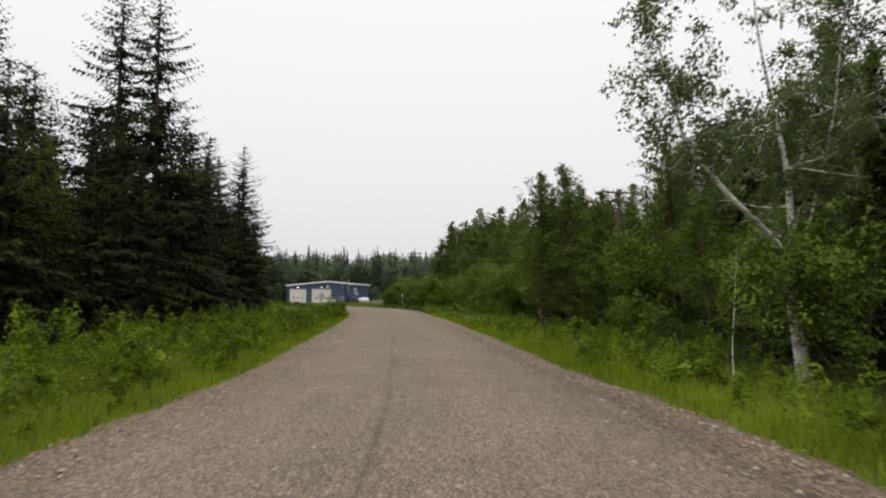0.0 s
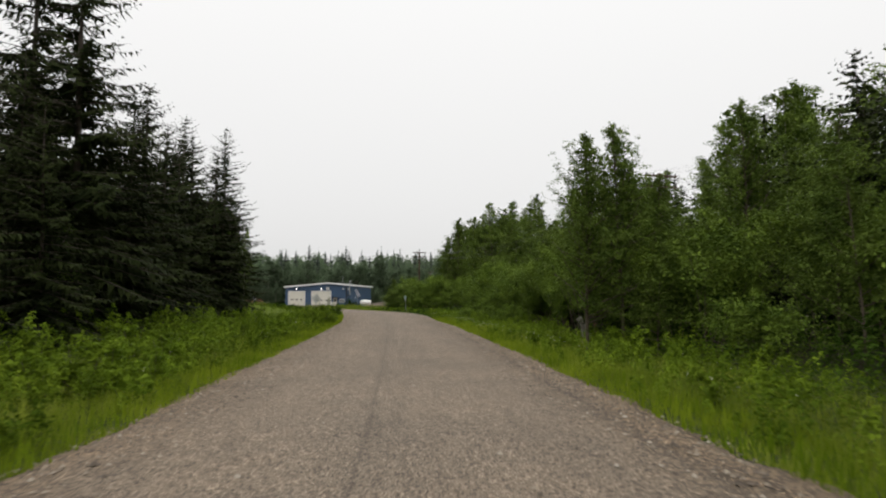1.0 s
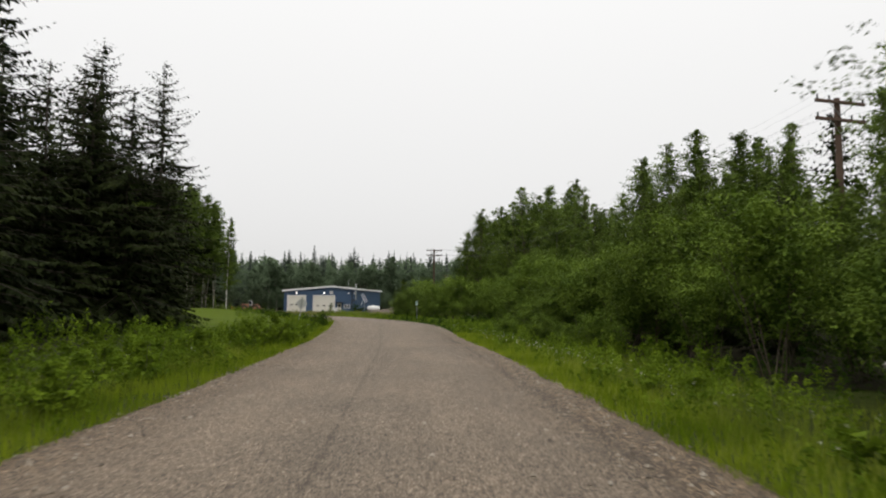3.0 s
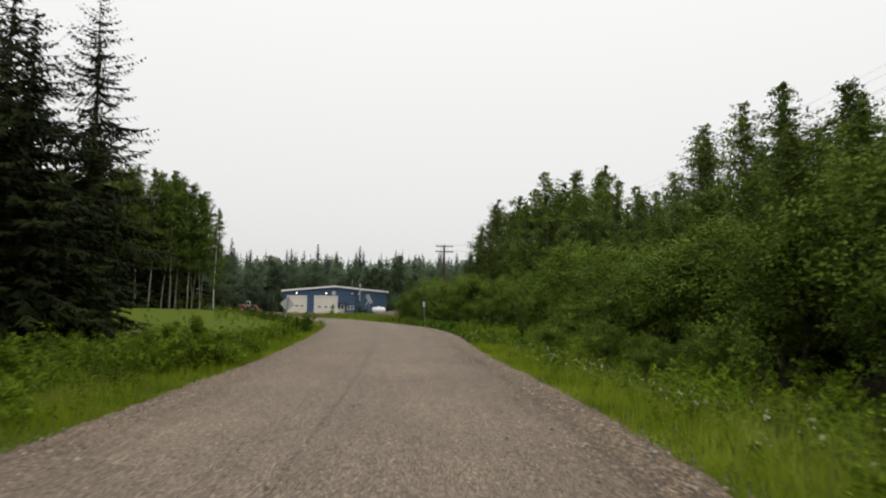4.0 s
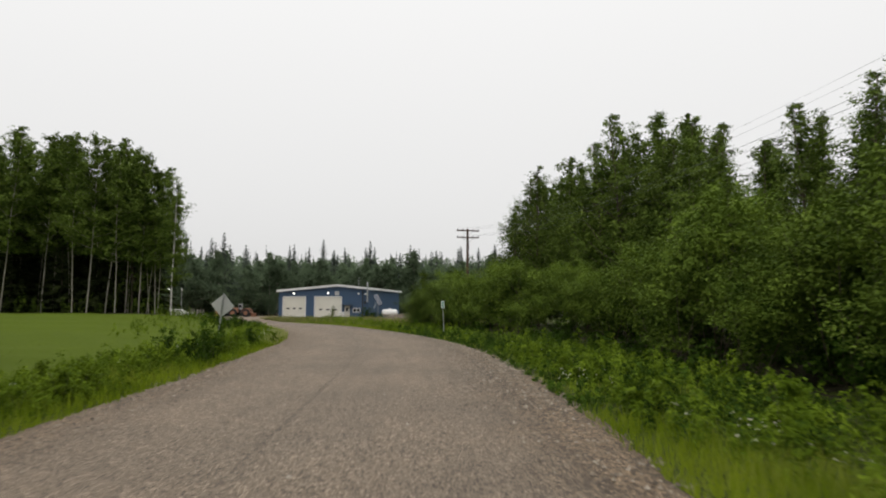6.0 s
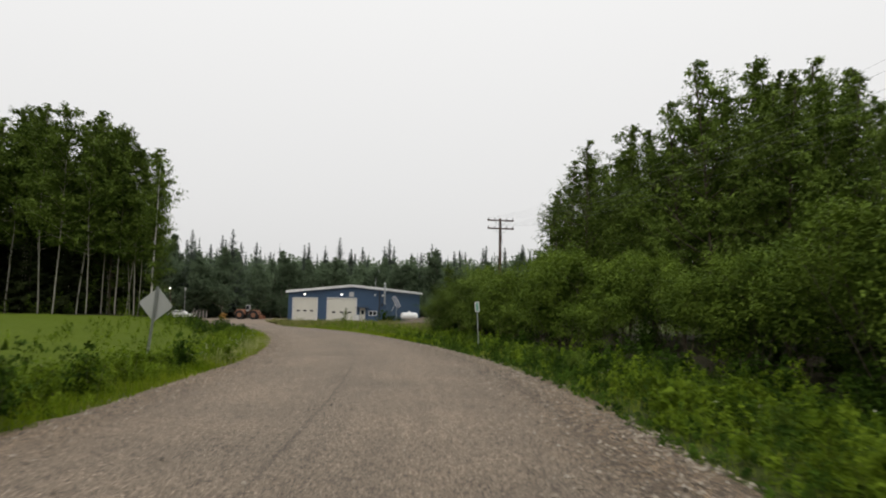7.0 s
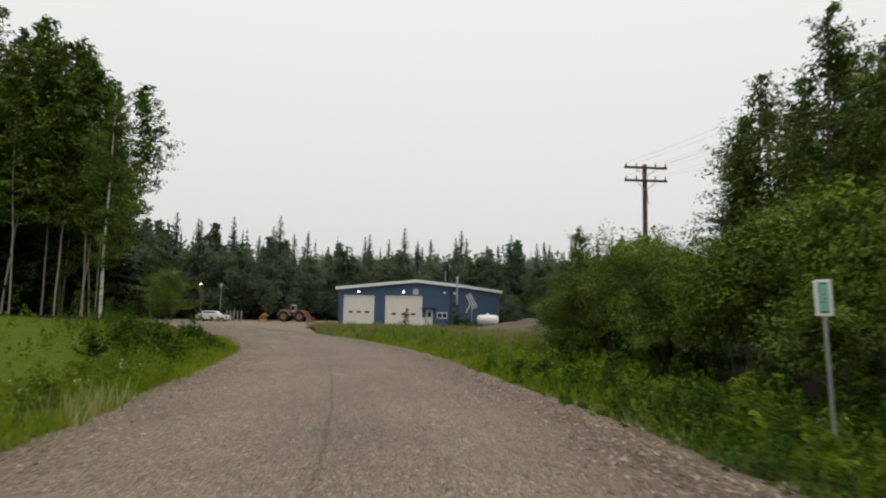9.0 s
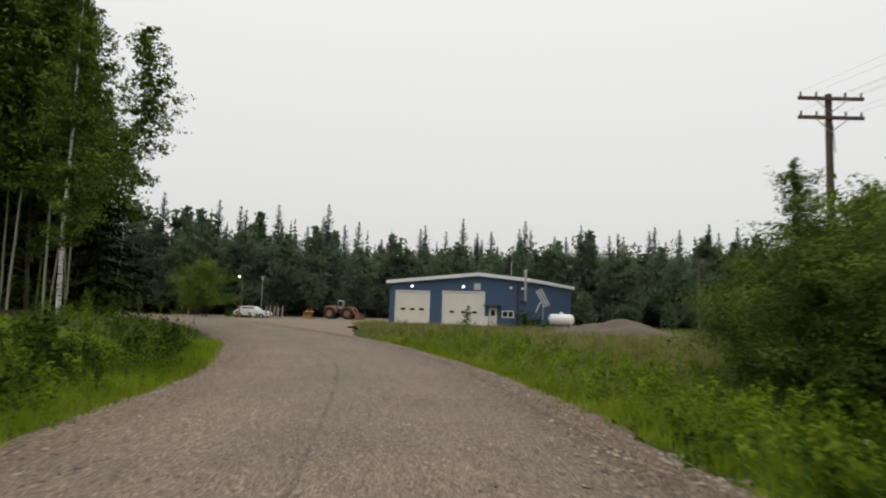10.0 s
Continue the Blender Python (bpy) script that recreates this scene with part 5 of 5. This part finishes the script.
def garage():
    """Wide blue metal shop: gable to the road, two vehicle doors, a side door with a canopy, a window."""
    root = thing("garage_building", "low blue metal-clad garage with two cream vehicle doors", "building", (-29.9, 170.5, 0))
    L, R, E, ER, P, D, SKEW = -10.7, 5.5, 4.75, 5.2, 5.75, 20.0, 0.135
    d1, d2, md, wi = (-9.88, -5.87, 3.66), (-4.13, 0.62, 3.7), (1.22, 2.15, 2.1), (2.7, 4.05, 0.98, 1.75)

    def roof_at(x):
        return P - (P - E) * x / L if x < 0 else P - (P - ER) * x / R

    def skewed(bm):
        for v in bm.verts:
            if v.co.y > 0.25:
                v.co.x += SKEW * v.co.y
        return bm

    # front wall in pieces round its openings
    spans = [(L, d1[0], 0, None), (d1[0], d1[1], d1[2], None), (d1[1], d2[0], 0, None), (d2[0], d2[1], d2[2], None), (d2[1], md[0], 0, None), (md[0], md[1], md[2], None),
             (md[1], wi[0], 0, None), (wi[0], wi[1], 0, wi[2]), (wi[0], wi[1], wi[3], None), (wi[1], R, 0, None)]
    bm = bmesh.new()
    for a, b, lo, hi in spans:
        cuts = [a, 0.0, b] if a < 0 < b else [a, b]
        for p, q in zip(cuts, cuts[1:]):
            tops = (hi, hi) if hi is not None else (roof_at(p), roof_at(q))
            vs = [bm.verts.new(c) for y in (0.0, 0.2) for c in ((p, y, lo), (q, y, lo), (q, y, tops[1]), (p, y, tops[0]))]
            for f in ((0, 1, 2, 3), (7, 6, 5, 4), (0, 4, 5, 1), (1, 5, 6, 2), (2, 6, 7, 3), (3, 7, 4, 0)):
                bm.faces.new([vs[i] for i in f])
    bmesh.ops.remove_doubles(bm, verts=bm.verts[:], dist=0.0005)
    part("front_wall", bm, BLUE, root)
    part("side_wall", skewed(boxes([((L, 0.2, 0), (L + 0.2, D, E))])), BLUE, root)
    part("side_wall", skewed(boxes([((R - 0.2, 0.2, 0), (R, D, ER))])), BLUE, root)
    part("back_wall", skewed(boxes([((L + 0.2, D - 0.2, 0), (R - 0.2, D, E))])), BLUE, root)
    for s in (-1, 1):
        bm = bmesh.new()
        x0, x1, t = 0.0, (R + 0.35 if s > 0 else L - 0.35), 0.16
        z1 = roof_at(x1)
        vs = [bm.verts.new(c) for y in (-0.35, D + 0.35) for c in ((x0, y, P + 0.02), (x1, y, z1 + 0.02), (x1, y, z1 + t), (x0, y, P + t))]
        for f in ((0, 1, 2, 3), (7, 6, 5, 4), (0, 4, 5, 1), (1, 5, 6, 2), (2, 6, 7, 3), (3, 7, 4, 0)):
            bm.faces.new([vs[i] for i in f])
        bmesh.ops.recalc_face_normals(bm, faces=bm.faces[:])
        part("roof", skewed(bm), ROOFING, root)
        bm = bmesh.new()
        vs = [bm.verts.new(c) for y in (-0.42, -0.353) for c in ((x0, y, P - 0.20), (x1, y, z1 - 0.20), (x1, y, z1 + t + 0.03), (x0, y, P + t + 0.03))]
        for f in ((0, 1, 2, 3), (7, 6, 5, 4), (0, 4, 5, 1), (1, 5, 6, 2), (2, 6, 7, 3), (3, 7, 4, 0)):
            bm.faces.new([vs[i] for i in f])
        bmesh.ops.recalc_face_normals(bm, faces=bm.faces[:])
        part("fascia", bm, TRIM, root, "white gable trim")
        if s > 0:
            part("eave_trim", skewed(boxes([((R + 0.353, -0.35, z1 - 0.2), (R + 0.42, D + 0.35, z1 + t + 0.03))])), TRIM, root, "white eave trim")
    for (a, b, h), wz in ((d1, 1.62), (d2, 1.45)):
        door = part("garage_door", boxes([((a, 0.10, 0), (b, 0.14, h))]), CREAM, root, "cream sectional overhead door")
        for k in range(6):
            part("panel", boxes([((a, 0.06, k * h / 6 + 0.008), (b, 0.097, (k + 1) * h / 6 - 0.008))]), CREAM, door)
        part("door_trim", boxes([((a - 0.12, -0.03, 0), (a, 0.05, h)), ((b, -0.03, 0), (b + 0.12, 0.05, h)), ((a - 0.12, -0.03, h), (b + 0.12, 0.05, h + 0.12))]), TRIM, door)
        for k in range(3):
            c = a + (b - a) * (0.22 + 0.28 * k)
            part("door_pane", boxes([((c - 0.27, 0.03, wz - 0.12), (c + 0.27, 0.057, wz + 0.12))]), GLASS_DARK, door, "small dark window")
    door = part("side_door", boxes([((md[0], 0.06, 0.02), (md[1], 0.12, md[2]))]), CREAM, root, "pale side door")
    part("pane", boxes([((md[0] + 0.25, 0.04, 1.15), (md[1] - 0.25, 0.058, 1.8))]), GLASS_DARK, door)
    part("canopy", boxes([((md[0] - 0.45, -1.0, 2.2), (md[1] + 0.45, -0.003, 2.32))], 0.02), DARK, root, "small dark canopy over the side door")
    win = part("window", boxes([((wi[0], -0.03, wi[2]), (wi[1], 0.1, wi[2] + 0.1)), ((wi[0], -0.03, wi[3] - 0.1), (wi[1], 0.1, wi[3])), ((wi[0], -0.03, wi[2] + 0.1), (wi[0] + 0.1, 0.1, wi[3] - 0.1)),
                                ((wi[1] - 0.1, -0.03, wi[2] + 0.1), (wi[1], 0.1, wi[3] - 0.1)), ((3.33, -0.03, wi[2] + 0.1), (3.43, 0.1, wi[3] - 0.1))]), TRIM, root, "white window frame")
    for a, b in ((wi[0] + 0.1, 3.33), (3.43, wi[1] - 0.1)):
        part("pane", boxes([((a, 0.03, wi[2] + 0.1), (b, 0.06, wi[3] - 0.1))]), GLASS_DARK, win)
    for x, z, lit in ((-7.9, 4.28, True), (-1.75, 4.3, True), (3.7, 4.28, False), (5.0, 4.22, False)):
        lamp = part("wall_lamp", boxes([((x - 0.16, -0.22, z - 0.12), (x + 0.16, 0.0, z + 0.14))], 0.03), WHITE if lit else STEEL, root)
        part("lens", boxes([((x - 0.13, -0.25, z - 0.12), (x + 0.13, -0.222, z + 0.1))]), LAMP_GLOW if lit else WHITE, lamp, "lit lamp lens" if lit else "")
    part("wall_plate", boxes([((-0.55, -0.04, 3.98), (0.2, -0.003, 4.72))], 0.01), SIGN_BACK, root, "square pale plate under the gable")
    flue = part("flue", rod((5.35, -0.35, 2.9), (5.35, -0.35, 6.1), 0.14, sides=12), STEEL, root, "grey metal flue pipe")
    part("cap", rod((5.35, -0.35, 6.1), (5.35, -0.35, 6.28), 0.22, 0.1, 12), STEEL, flue)
    part("elbow", rod((5.35, -0.35, 3.0), (5.35, 0.0, 2.9), 0.14, sides=12), STEEL, flue)
    part("aerial", rod((2.9, 4.0, 5.4), (2.9, 4.0, 7.4), 0.04, sides=6), STEEL, root)
    part("downpipe", rod((4.45, -0.12, 0.0), (4.45, -0.12, 4.9), 0.09, sides=10), DARK, root, "dark downpipe")
    part("junction_box", boxes([((4.75, -0.18, 2.5), (5.05, -0.003, 2.95))], 0.02), DARK, root)


garage()


def solar_panel():
    root = thing("solar_panel", "tilted dark solar panel with pale strips by the garage", "panel", (-22.5, 169.3, 0))
    part("post", rod((0, 0.15, -0.1), (0, 0.15, 2.9), 0.06), STEEL, root)
    part("strut", rod((-0.75, 0.1, 1.7), (-0.2, 0.1, 2.9), 0.05, sides=6), TRIM, root, "pale strut")
    tilt = pose(0, 0, 3.2, 0, -27, 0) @ pose(0, 0, 0, -18, 0, 10)
    cells = plain("solar_cells", (0.075, 0.085, 0.12), 0.3, 0, 3, 0.2)
    pieces = [("frame", boxes([((-0.38, -0.04, -1.1), (0.38, 0.04, 1.1))], 0.015), DARK), ("cells", boxes([((-0.35, -0.05, -1.06), (0.35, -0.043, 1.06))]), cells)]
    pieces += [("strip", boxes([((x - 0.018, -0.06, -1.06), (x + 0.018, -0.052, 1.06))]), SIGN_BACK) for x in (-0.31, 0.0, 0.31)]
    for name, bm, mat in pieces:
        bm.transform(tilt)
        part(name, bm, mat, root)


def gas_tank(x, y, turn, label):
    root = thing("gas_tank", label, "tank", (x, y, 0), turn)
    bm = bmesh.new()
    bmesh.ops.create_uvsphere(bm, u_segments=20, v_segments=12, radius=0.62)
    for v in bm.verts:
        v.co = Vector((v.co.z * 0.8 + (0.95 if v.co.z > 0.001 else -0.95 if v.co.z < -0.001 else 0), v.co.x, v.co.y + 0.95))
    part("shell", bm, WHITE, root)
    part("dome_lid", rod((0, 0, 1.5), (0, 0, 1.8), 0.22, 0.16, 14), WHITE, root)
    for s in (-0.8, 0.8):
        part("foot", boxes([((s - 0.08, -0.4, -0.05), (s + 0.08, 0.4, 0.45))], 0.02), DARK, root)


solar_panel()
gas_tank(-20.9, 172.5, 4, "white horizontal gas tank on feet by the garage")


def gravel_pile():
    rng = np.random.default_rng(91)
    bm = bmesh.new()
    bmesh.ops.create_grid(bm, x_segments=44, y_segments=30, size=1)
    for v in bm.verts:
        x, y = v.co.x, v.co.y
        r = math.hypot(x, y * 1.05)
        bumps = noise.noise((x * 2.2, y * 2.2, 3)) * 0.3 + noise.noise((x * 7, y * 7, 1)) * 0.06
        h = max(0, 1 - r) ** 0.8 * (1.35 + bumps * 2.4) + bumps * 0.2
        v.co = Vector((x * 6.4, y * 3.6, h - 0.15 if r < 0.98 else -0.3))
    for f in bm.faces:
        f.smooth = True
    root = part("gravel_pile", bm, PILE, None)
    root.matrix_basis = pose(-14.3, 152.5, 0, 0, 0, 8)
    tagged(root, "heap of grey-brown gravel beside the yard", "gravel pile", kind="stuff")


gravel_pile()


def warning_sign():
    """Seen from behind: a bare metal diamond on a leaning post."""
    x, y = -16.2, 87.0
    root = thing("road_sign", "diamond-shaped road sign seen from its bare metal back", "road sign", (x - 0.15, y, ground_at(x, y)))
    root.matrix_basis = root.matrix_basis @ pose(0, 0, 0, 2, 6.5, 6)
    h = 1.72 - ground_at(x, y)
    bm = boxes([((-0.41, -0.004, -0.41), (0.41, 0.004, 0.41))])
    bmesh.ops.bevel(bm, geom=[e for e in bm.edges if abs(e.verts[0].co.y - e.verts[1].co.y) > 0.005], offset=0.05, segments=3, affect="EDGES")
    bm.transform(pose(0, 0.045, h + 0.03, 0, 45, 0))
    part("plate", bm, SIGN_BACK, root, "bare metal back of the sign plate")
    post = part("post", boxes([((-0.03, 0.0, -0.4), (0.03, 0.006, h + 0.62)), ((-0.042, -0.025, -0.4), (-0.03, 0.006, h + 0.62)), ((0.03, -0.025, -0.4), (0.042, 0.006, h + 0.62))]), STEEL, root, "grey steel channel post")
    for dz in (-0.3, 0.3):
        part("bolt", rod((0, -0.012, h + dz), (0, 0.04, h + dz), 0.014, sides=6), STEEL, post)


def marker_post():
    x, y = -5.95, 97.1
    z = ground_at(x, y)
    root = thing("marker_post", "small green roadside marker on a thin steel post", "marker", (x, y, z))
    root.matrix_basis = root.matrix_basis @ pose(0, 0, 0, 0, -2.5, 0)
    part("post", boxes([((-0.02, 0, -0.3), (0.02, 0.012, 2.13 - z))]), STEEL, root)
    plate = part("plate", boxes([((-0.10, -0.012, 1.67 - z), (0.10, -0.003, 2.12 - z))], 0.002), WHITE, root, "white plate with a green face")
    part("face", boxes([((-0.065, -0.016, 1.70 - z), (0.065, -0.0125, 2.09 - z))], 0.001), GREEN, plate, "mint green reflective face")
    bars = [((-0.04, 2.065), (0.035, 2.08)), ((-0.05, 1.96), (-0.04, 2.05)), ((-0.02, 1.93), (0.015, 1.94)), ((-0.01, 1.88), (0.045, 1.888)), ((-0.045, 1.835), (0.03, 1.845)), ((-0.035, 1.71), (0.04, 1.728))]
    part("writing", boxes([((a, -0.019, c - z), (d, -0.0165, e - z)) for (a, c), (d, e) in bars]), DARK, plate)


warning_sign()
marker_post()


def utility_pole(x, y, top, turn, arms=2):
    root = thing("utility_pole", "brown wooden power pole with two crossarms and insulators", "power pole", (x, y, ground_at(x, y)), turn, "power poles")
    part("pole", rod((0, 0, -0.5), (0, 0, top), 0.17, 0.12, 12), WOOD, root)
    for k in range(arms):
        z = top - 0.22 - 0.75 * k
        arm = part("crossarm", boxes([((-1.25, -0.22, z - 0.06), (1.25, -0.12, z + 0.07))], 0.01), WOOD, root)
        for sx in (-1.15, -0.55, 0.55, 1.15):
            part("insulator", rod((sx, -0.17, z + 0.07), (sx, -0.17, z + 0.25), 0.045, 0.03), DARK, arm)
        for s in (-1, 1):
            part("brace", rod((s * 0.62, -0.23, z - 0.05), (0, -0.15, z - 0.55), 0.02, sides=5), STEEL, arm)
    part("guy_strap", rod((0.05, -0.15, top - 1.2), (0.16, -0.1, top - 2.3), 0.02, sides=5), DARK, root)
    return root


POLES = [(14.4, 53.1, 10.4), (-5.45, 126.6, 10.45)]
utility_pole(*POLES[0], 16.0)
utility_pole(*POLES[1], 16.0)
utility_pole(-5.2, 190.0, 9.6, 40.0, 1)


def wires():
    c, s = math.cos(radians(16)), math.sin(radians(16))
    for level in (0, 1):
        for sx in (-1.15, -0.55, 0.55, 1.15):
            ends = []
            for x, y, top in POLES:
                ends.append(np.array([x + sx * c + 0.17 * s, y + sx * s - 0.17 * c, top + ground_at(x, y) + 0.05 - 0.75 * level]))
            back_end = ends[0] + (ends[0] - ends[1])
            for a, b in ((ends[0], ends[1]), (back_end, ends[0])):
                t = np.linspace(0, 1, 25)[:, None]
                p = a + (b - a) * t
                p[:, 2] -= 2.3 * 4 * (t * (1 - t))[:, 0]
                v, f = tube(p, np.full(25, 0.0035), 4)
                tagged(set_part("power_line", raw_mesh("power_line", v, [f]), WIRE), "thin dark overhead power line between the poles", "wire", "power lines")


wires()


def arch(x, y0, y1, z, r, thick=0.07):
    """A curved mudguard over a wheel."""
    bm = bmesh.new()
    rows = []
    for k in range(9):
        a = radians(8 + 164 * k / 8)
        rows.append([bm.verts.new((x + rr * math.cos(a), y, z + rr * math.sin(a))) for rr in (r, r + thick) for y in (y0, y1)])
    for p, q in zip(rows, rows[1:]):
        for i, j in ((0, 1), (1, 3), (3, 2), (2, 0)):
            bm.faces.new((p[i], p[j], q[j], q[i]))
    bm.faces.new([rows[0][i] for i in (0, 1, 3, 2)])
    bm.faces.new([rows[-1][i] for i in (0, 2, 3, 1)])
    bmesh.ops.recalc_face_normals(bm, faces=bm.faces[:])
    return bm


def loader():
    """An old rust-orange wheel loader parked by the yard, seen from its side."""
    root = thing("wheel_loader", "old rust-orange wheel loader parked at the edge of the yard", "loader", (-50.6, 178.5, -0.03), 8)
    part("front_frame", boxes([((0.35, -0.7, 0.7), (1.6, 0.7, 1.5))], 0.12), RUST, root)
    part("engine_hood", boxes([((-2.0, -0.7, 0.75), (-0.35, 0.7, 1.75))], 0.15), RUST, root)
    part("hinge", rod((-0.4, 0, 1.0), (0.4, 0, 1.0), 0.3), DARK, root)
    cab = part("cab", boxes([((-0.35, -0.5, 1.35), (0.3, 0.5, 2.5))], 0.06), STEEL, root, "grey cab")
    part("cab_pane", boxes([((-0.25, -0.515, 1.75), (0.2, -0.503, 2.35))]), GLASS_DARK, cab)
    for x in (-1.25, 1.15):
        for y in (-0.95, 0.95):
            w = part("wheel", rod((x, y - 0.28, 0.76), (x, y + 0.28, 0.76), 0.76, sides=24), TYRE, root)
            part("rim", rod((x, y - 0.31, 0.76), (x, y + 0.31, 0.76), 0.4, sides=18), RUST, w)
            part("mudguard", arch(x, y - 0.3, y + 0.3, 0.78, 0.84), RUST, root)
    for y in (-0.45, 0.45):
        part("arm", rod((1.0, y, 1.5), (2.3, y, 0.6), 0.12), RUST, root)
    bm = boxes([((2.2, -1.15, 0.06), (2.3, 1.15, 0.9)), ((2.3, -1.15, 0.06), (3.0, 1.15, 0.14)), ((2.3, -1.15, 0.14), (2.75, -1.07, 0.7)), ((2.3, 1.07, 0.14), (2.75, 1.15, 0.7))], 0.01)
    part("bucket", bm, RUST, root)


def parked_car(x, y, turn):
    root = thing("parked_car", "white car parked in the grass beyond the road", "car", (x, y, ground_at(x, y)), turn)

    def shell(profile, half, top_in):
        bm = bmesh.new()
        sides = []
        for s in (-1, 1):
            sides.append([bm.verts.new((px, s * (half - top_in * max(0, pz - 0.9)), pz)) for px, pz in profile])
        bm.faces.new(sides[0])
        bm.faces.new(sides[1][::-1])
        for i in range(len(profile)):
            k = (i + 1) % len(profile)
            bm.faces.new((sides[0][i], sides[1][i], sides[1][k], sides[0][k]))
        bmesh.ops.recalc_face_normals(bm, faces=bm.faces[:])
        bmesh.ops.bevel(bm, geom=bm.edges[:], offset=0.05, segments=2, affect="EDGES")
        return bm

    part("body", shell([(-2.15, 0.35), (2.15, 0.35), (2.2, 0.75), (1.9, 0.92), (0.95, 1.0), (0.35, 1.48), (-1.2, 1.5), (-1.85, 1.0), (-2.2, 0.9)], 0.85, 0.25), WHITE, root)
    for s in (-1, 1):
        part("side_window", boxes([((-1.1, s * 0.735, 1.05), (0.4, s * 0.775, 1.36))], 0.01), GLASS_DARK, root)
    for wx in (-1.35, 1.35):
        for s in (-1, 1):
            w = part("wheel", rod((wx, s * 0.68, 0.32), (wx, s * 0.89, 0.32), 0.32, sides=20), TYRE, root)
            part("rim", rod((wx, s * 0.885, 0.32), (wx, s * 0.90, 0.32), 0.2, sides=14), STEEL, w)


def fence_posts():
    for i, x in enumerate((-55.7, -55.1, -54.6, -54.0, -53.5, -59.4)):
        ob = part("fence_post", boxes([((-0.07, -0.07, -0.3), (0.07, 0.07, 1.55))], 0.015), GREY_WOOD, None)
        ob.matrix_basis = pose(x, 168.4, ground_at(x, 168.4), 0, (-1) ** i * 1.5, 10 * i)
        tagged(ob, "short pale wooden post in the grass", "post", "row of posts")


def yard_light(x, y):
    root = thing("yard_light", "lit yard lamp on a thin pole", "street lamp", (x, y, ground_at(x, y)))
    part("pole", rod((0, 0, -0.3), (0, 0, 5.2), 0.07, 0.05), WOOD, root)
    part("arm", rod((0, 0, 5.1), (0.15, -0.5, 5.3), 0.03, sides=6), STEEL, root)
    head = part("head", rod((0.15, -0.5, 5.2), (0.15, -0.5, 5.38), 0.17, 0.08, 12), STEEL, root)
    part("lens", rod((0.15, -0.5, 5.05), (0.15, -0.5, 5.2), 0.13, 0.16, 12), LAMP_GLOW, head, "lit lamp lens")


def white_tub(x, y):
    root = thing("plastic_tub", "white plastic tub standing by the side door", "tub", (x, y, 0))
    part("shell", rod((0, 0, 0), (0, 0, 1.0), 0.42, 0.5, 18), WHITE, root)
    part("rim", rod((0, 0, 1.0), (0, 0, 1.08), 0.55, 0.55, 18), WHITE, root)


def digger_bucket(x, y, turn):
    root = thing("digger_bucket", "rusty yellow digger bucket lying on the ground", "bucket", (x, y, -0.03), turn)
    bm = bmesh.new()
    profile = [(-0.5, 0.0), (0.35, 0.0), (0.55, 0.35), (0.45, 0.75), (0.1, 0.95), (0.02, 0.88), (0.34, 0.7), (0.42, 0.36), (0.28, 0.1), (-0.5, 0.08)]
    ends = [[bm.verts.new((s * 0.7, px, pz)) for px, pz in profile] for s in (-1, 1)]
    bm.faces.new(ends[0])
    bm.faces.new(ends[1][::-1])
    for i in range(len(profile)):
        k = (i + 1) % len(profile)
        bm.faces.new((ends[0][i], ends[1][i], ends[1][k], ends[0][k]))
    bmesh.ops.recalc_face_normals(bm, faces=bm.faces[:])
    part("shell", bm, YELLOW, root)
    for s in (-0.55, -0.18, 0.18, 0.55):
        part("tooth", boxes([((s - 0.05, -0.68, 0.0), (s + 0.05, -0.5, 0.07))], 0.01), DARK, root)
    part("lug", boxes([((-0.2, 0.3, 0.8), (-0.12, 0.6, 1.15)), ((0.12, 0.3, 0.8), (0.2, 0.6, 1.15))], 0.02), YELLOW, root)


def lamp_post(x, y):
    root = thing("lamp_post", "thin grey lamp post with an unlit head", "street lamp", (x, y, ground_at(x, y)))
    part("pole", rod((0, 0, -0.3), (0, 0, 5.0), 0.06, 0.045), STEEL, root)
    part("head", rod((0, 0, 5.0), (0, 0, 5.5), 0.11, 0.2, 12), SIGN_BACK, root)


loader()
digger_bucket(-53.6, 175.5, 70)
lamp_post(-61.2, 176.0)
parked_car(-58.2, 169.5, 12)
fence_posts()
yard_light(-60.9, 170.5)
white_tub(-28.9, 169.2)


def fallen_wood():
    for x, y, wide, ln, turn, tip, mat, label in (
            (6.1, 36.4, 0.12, 1.48, 12, -34, GREY_WOOD, "wide weathered grey board leaning in the weeds"),
            (6.22, 36.7, 0.06, 1.30, 5, -8, RED_WOOD, "narrow reddish board leaning in the weeds"),
            (5.48, 36.2, 0.035, 0.86, 20, -4, GREY_WOOD, "short pale grey stake standing in the weeds"),
            (6.75, 36.4, 0.03, 0.84, 0, 3, GREY_WOOD, "short pale grey stake standing in the weeds")):
        bm = boxes([((-wide, -0.03, -0.25), (wide, 0.03, ln))], 0.008)
        bm.transform(pose(0, 0, 0, 0, tip, 0))
        ob = part("broken_board", bm, mat, None)
        ob.matrix_basis = pose(x, y, ground_at(x, y), 0, 0, turn)
        tagged(ob, label, "board", "broken boards")


fallen_wood()
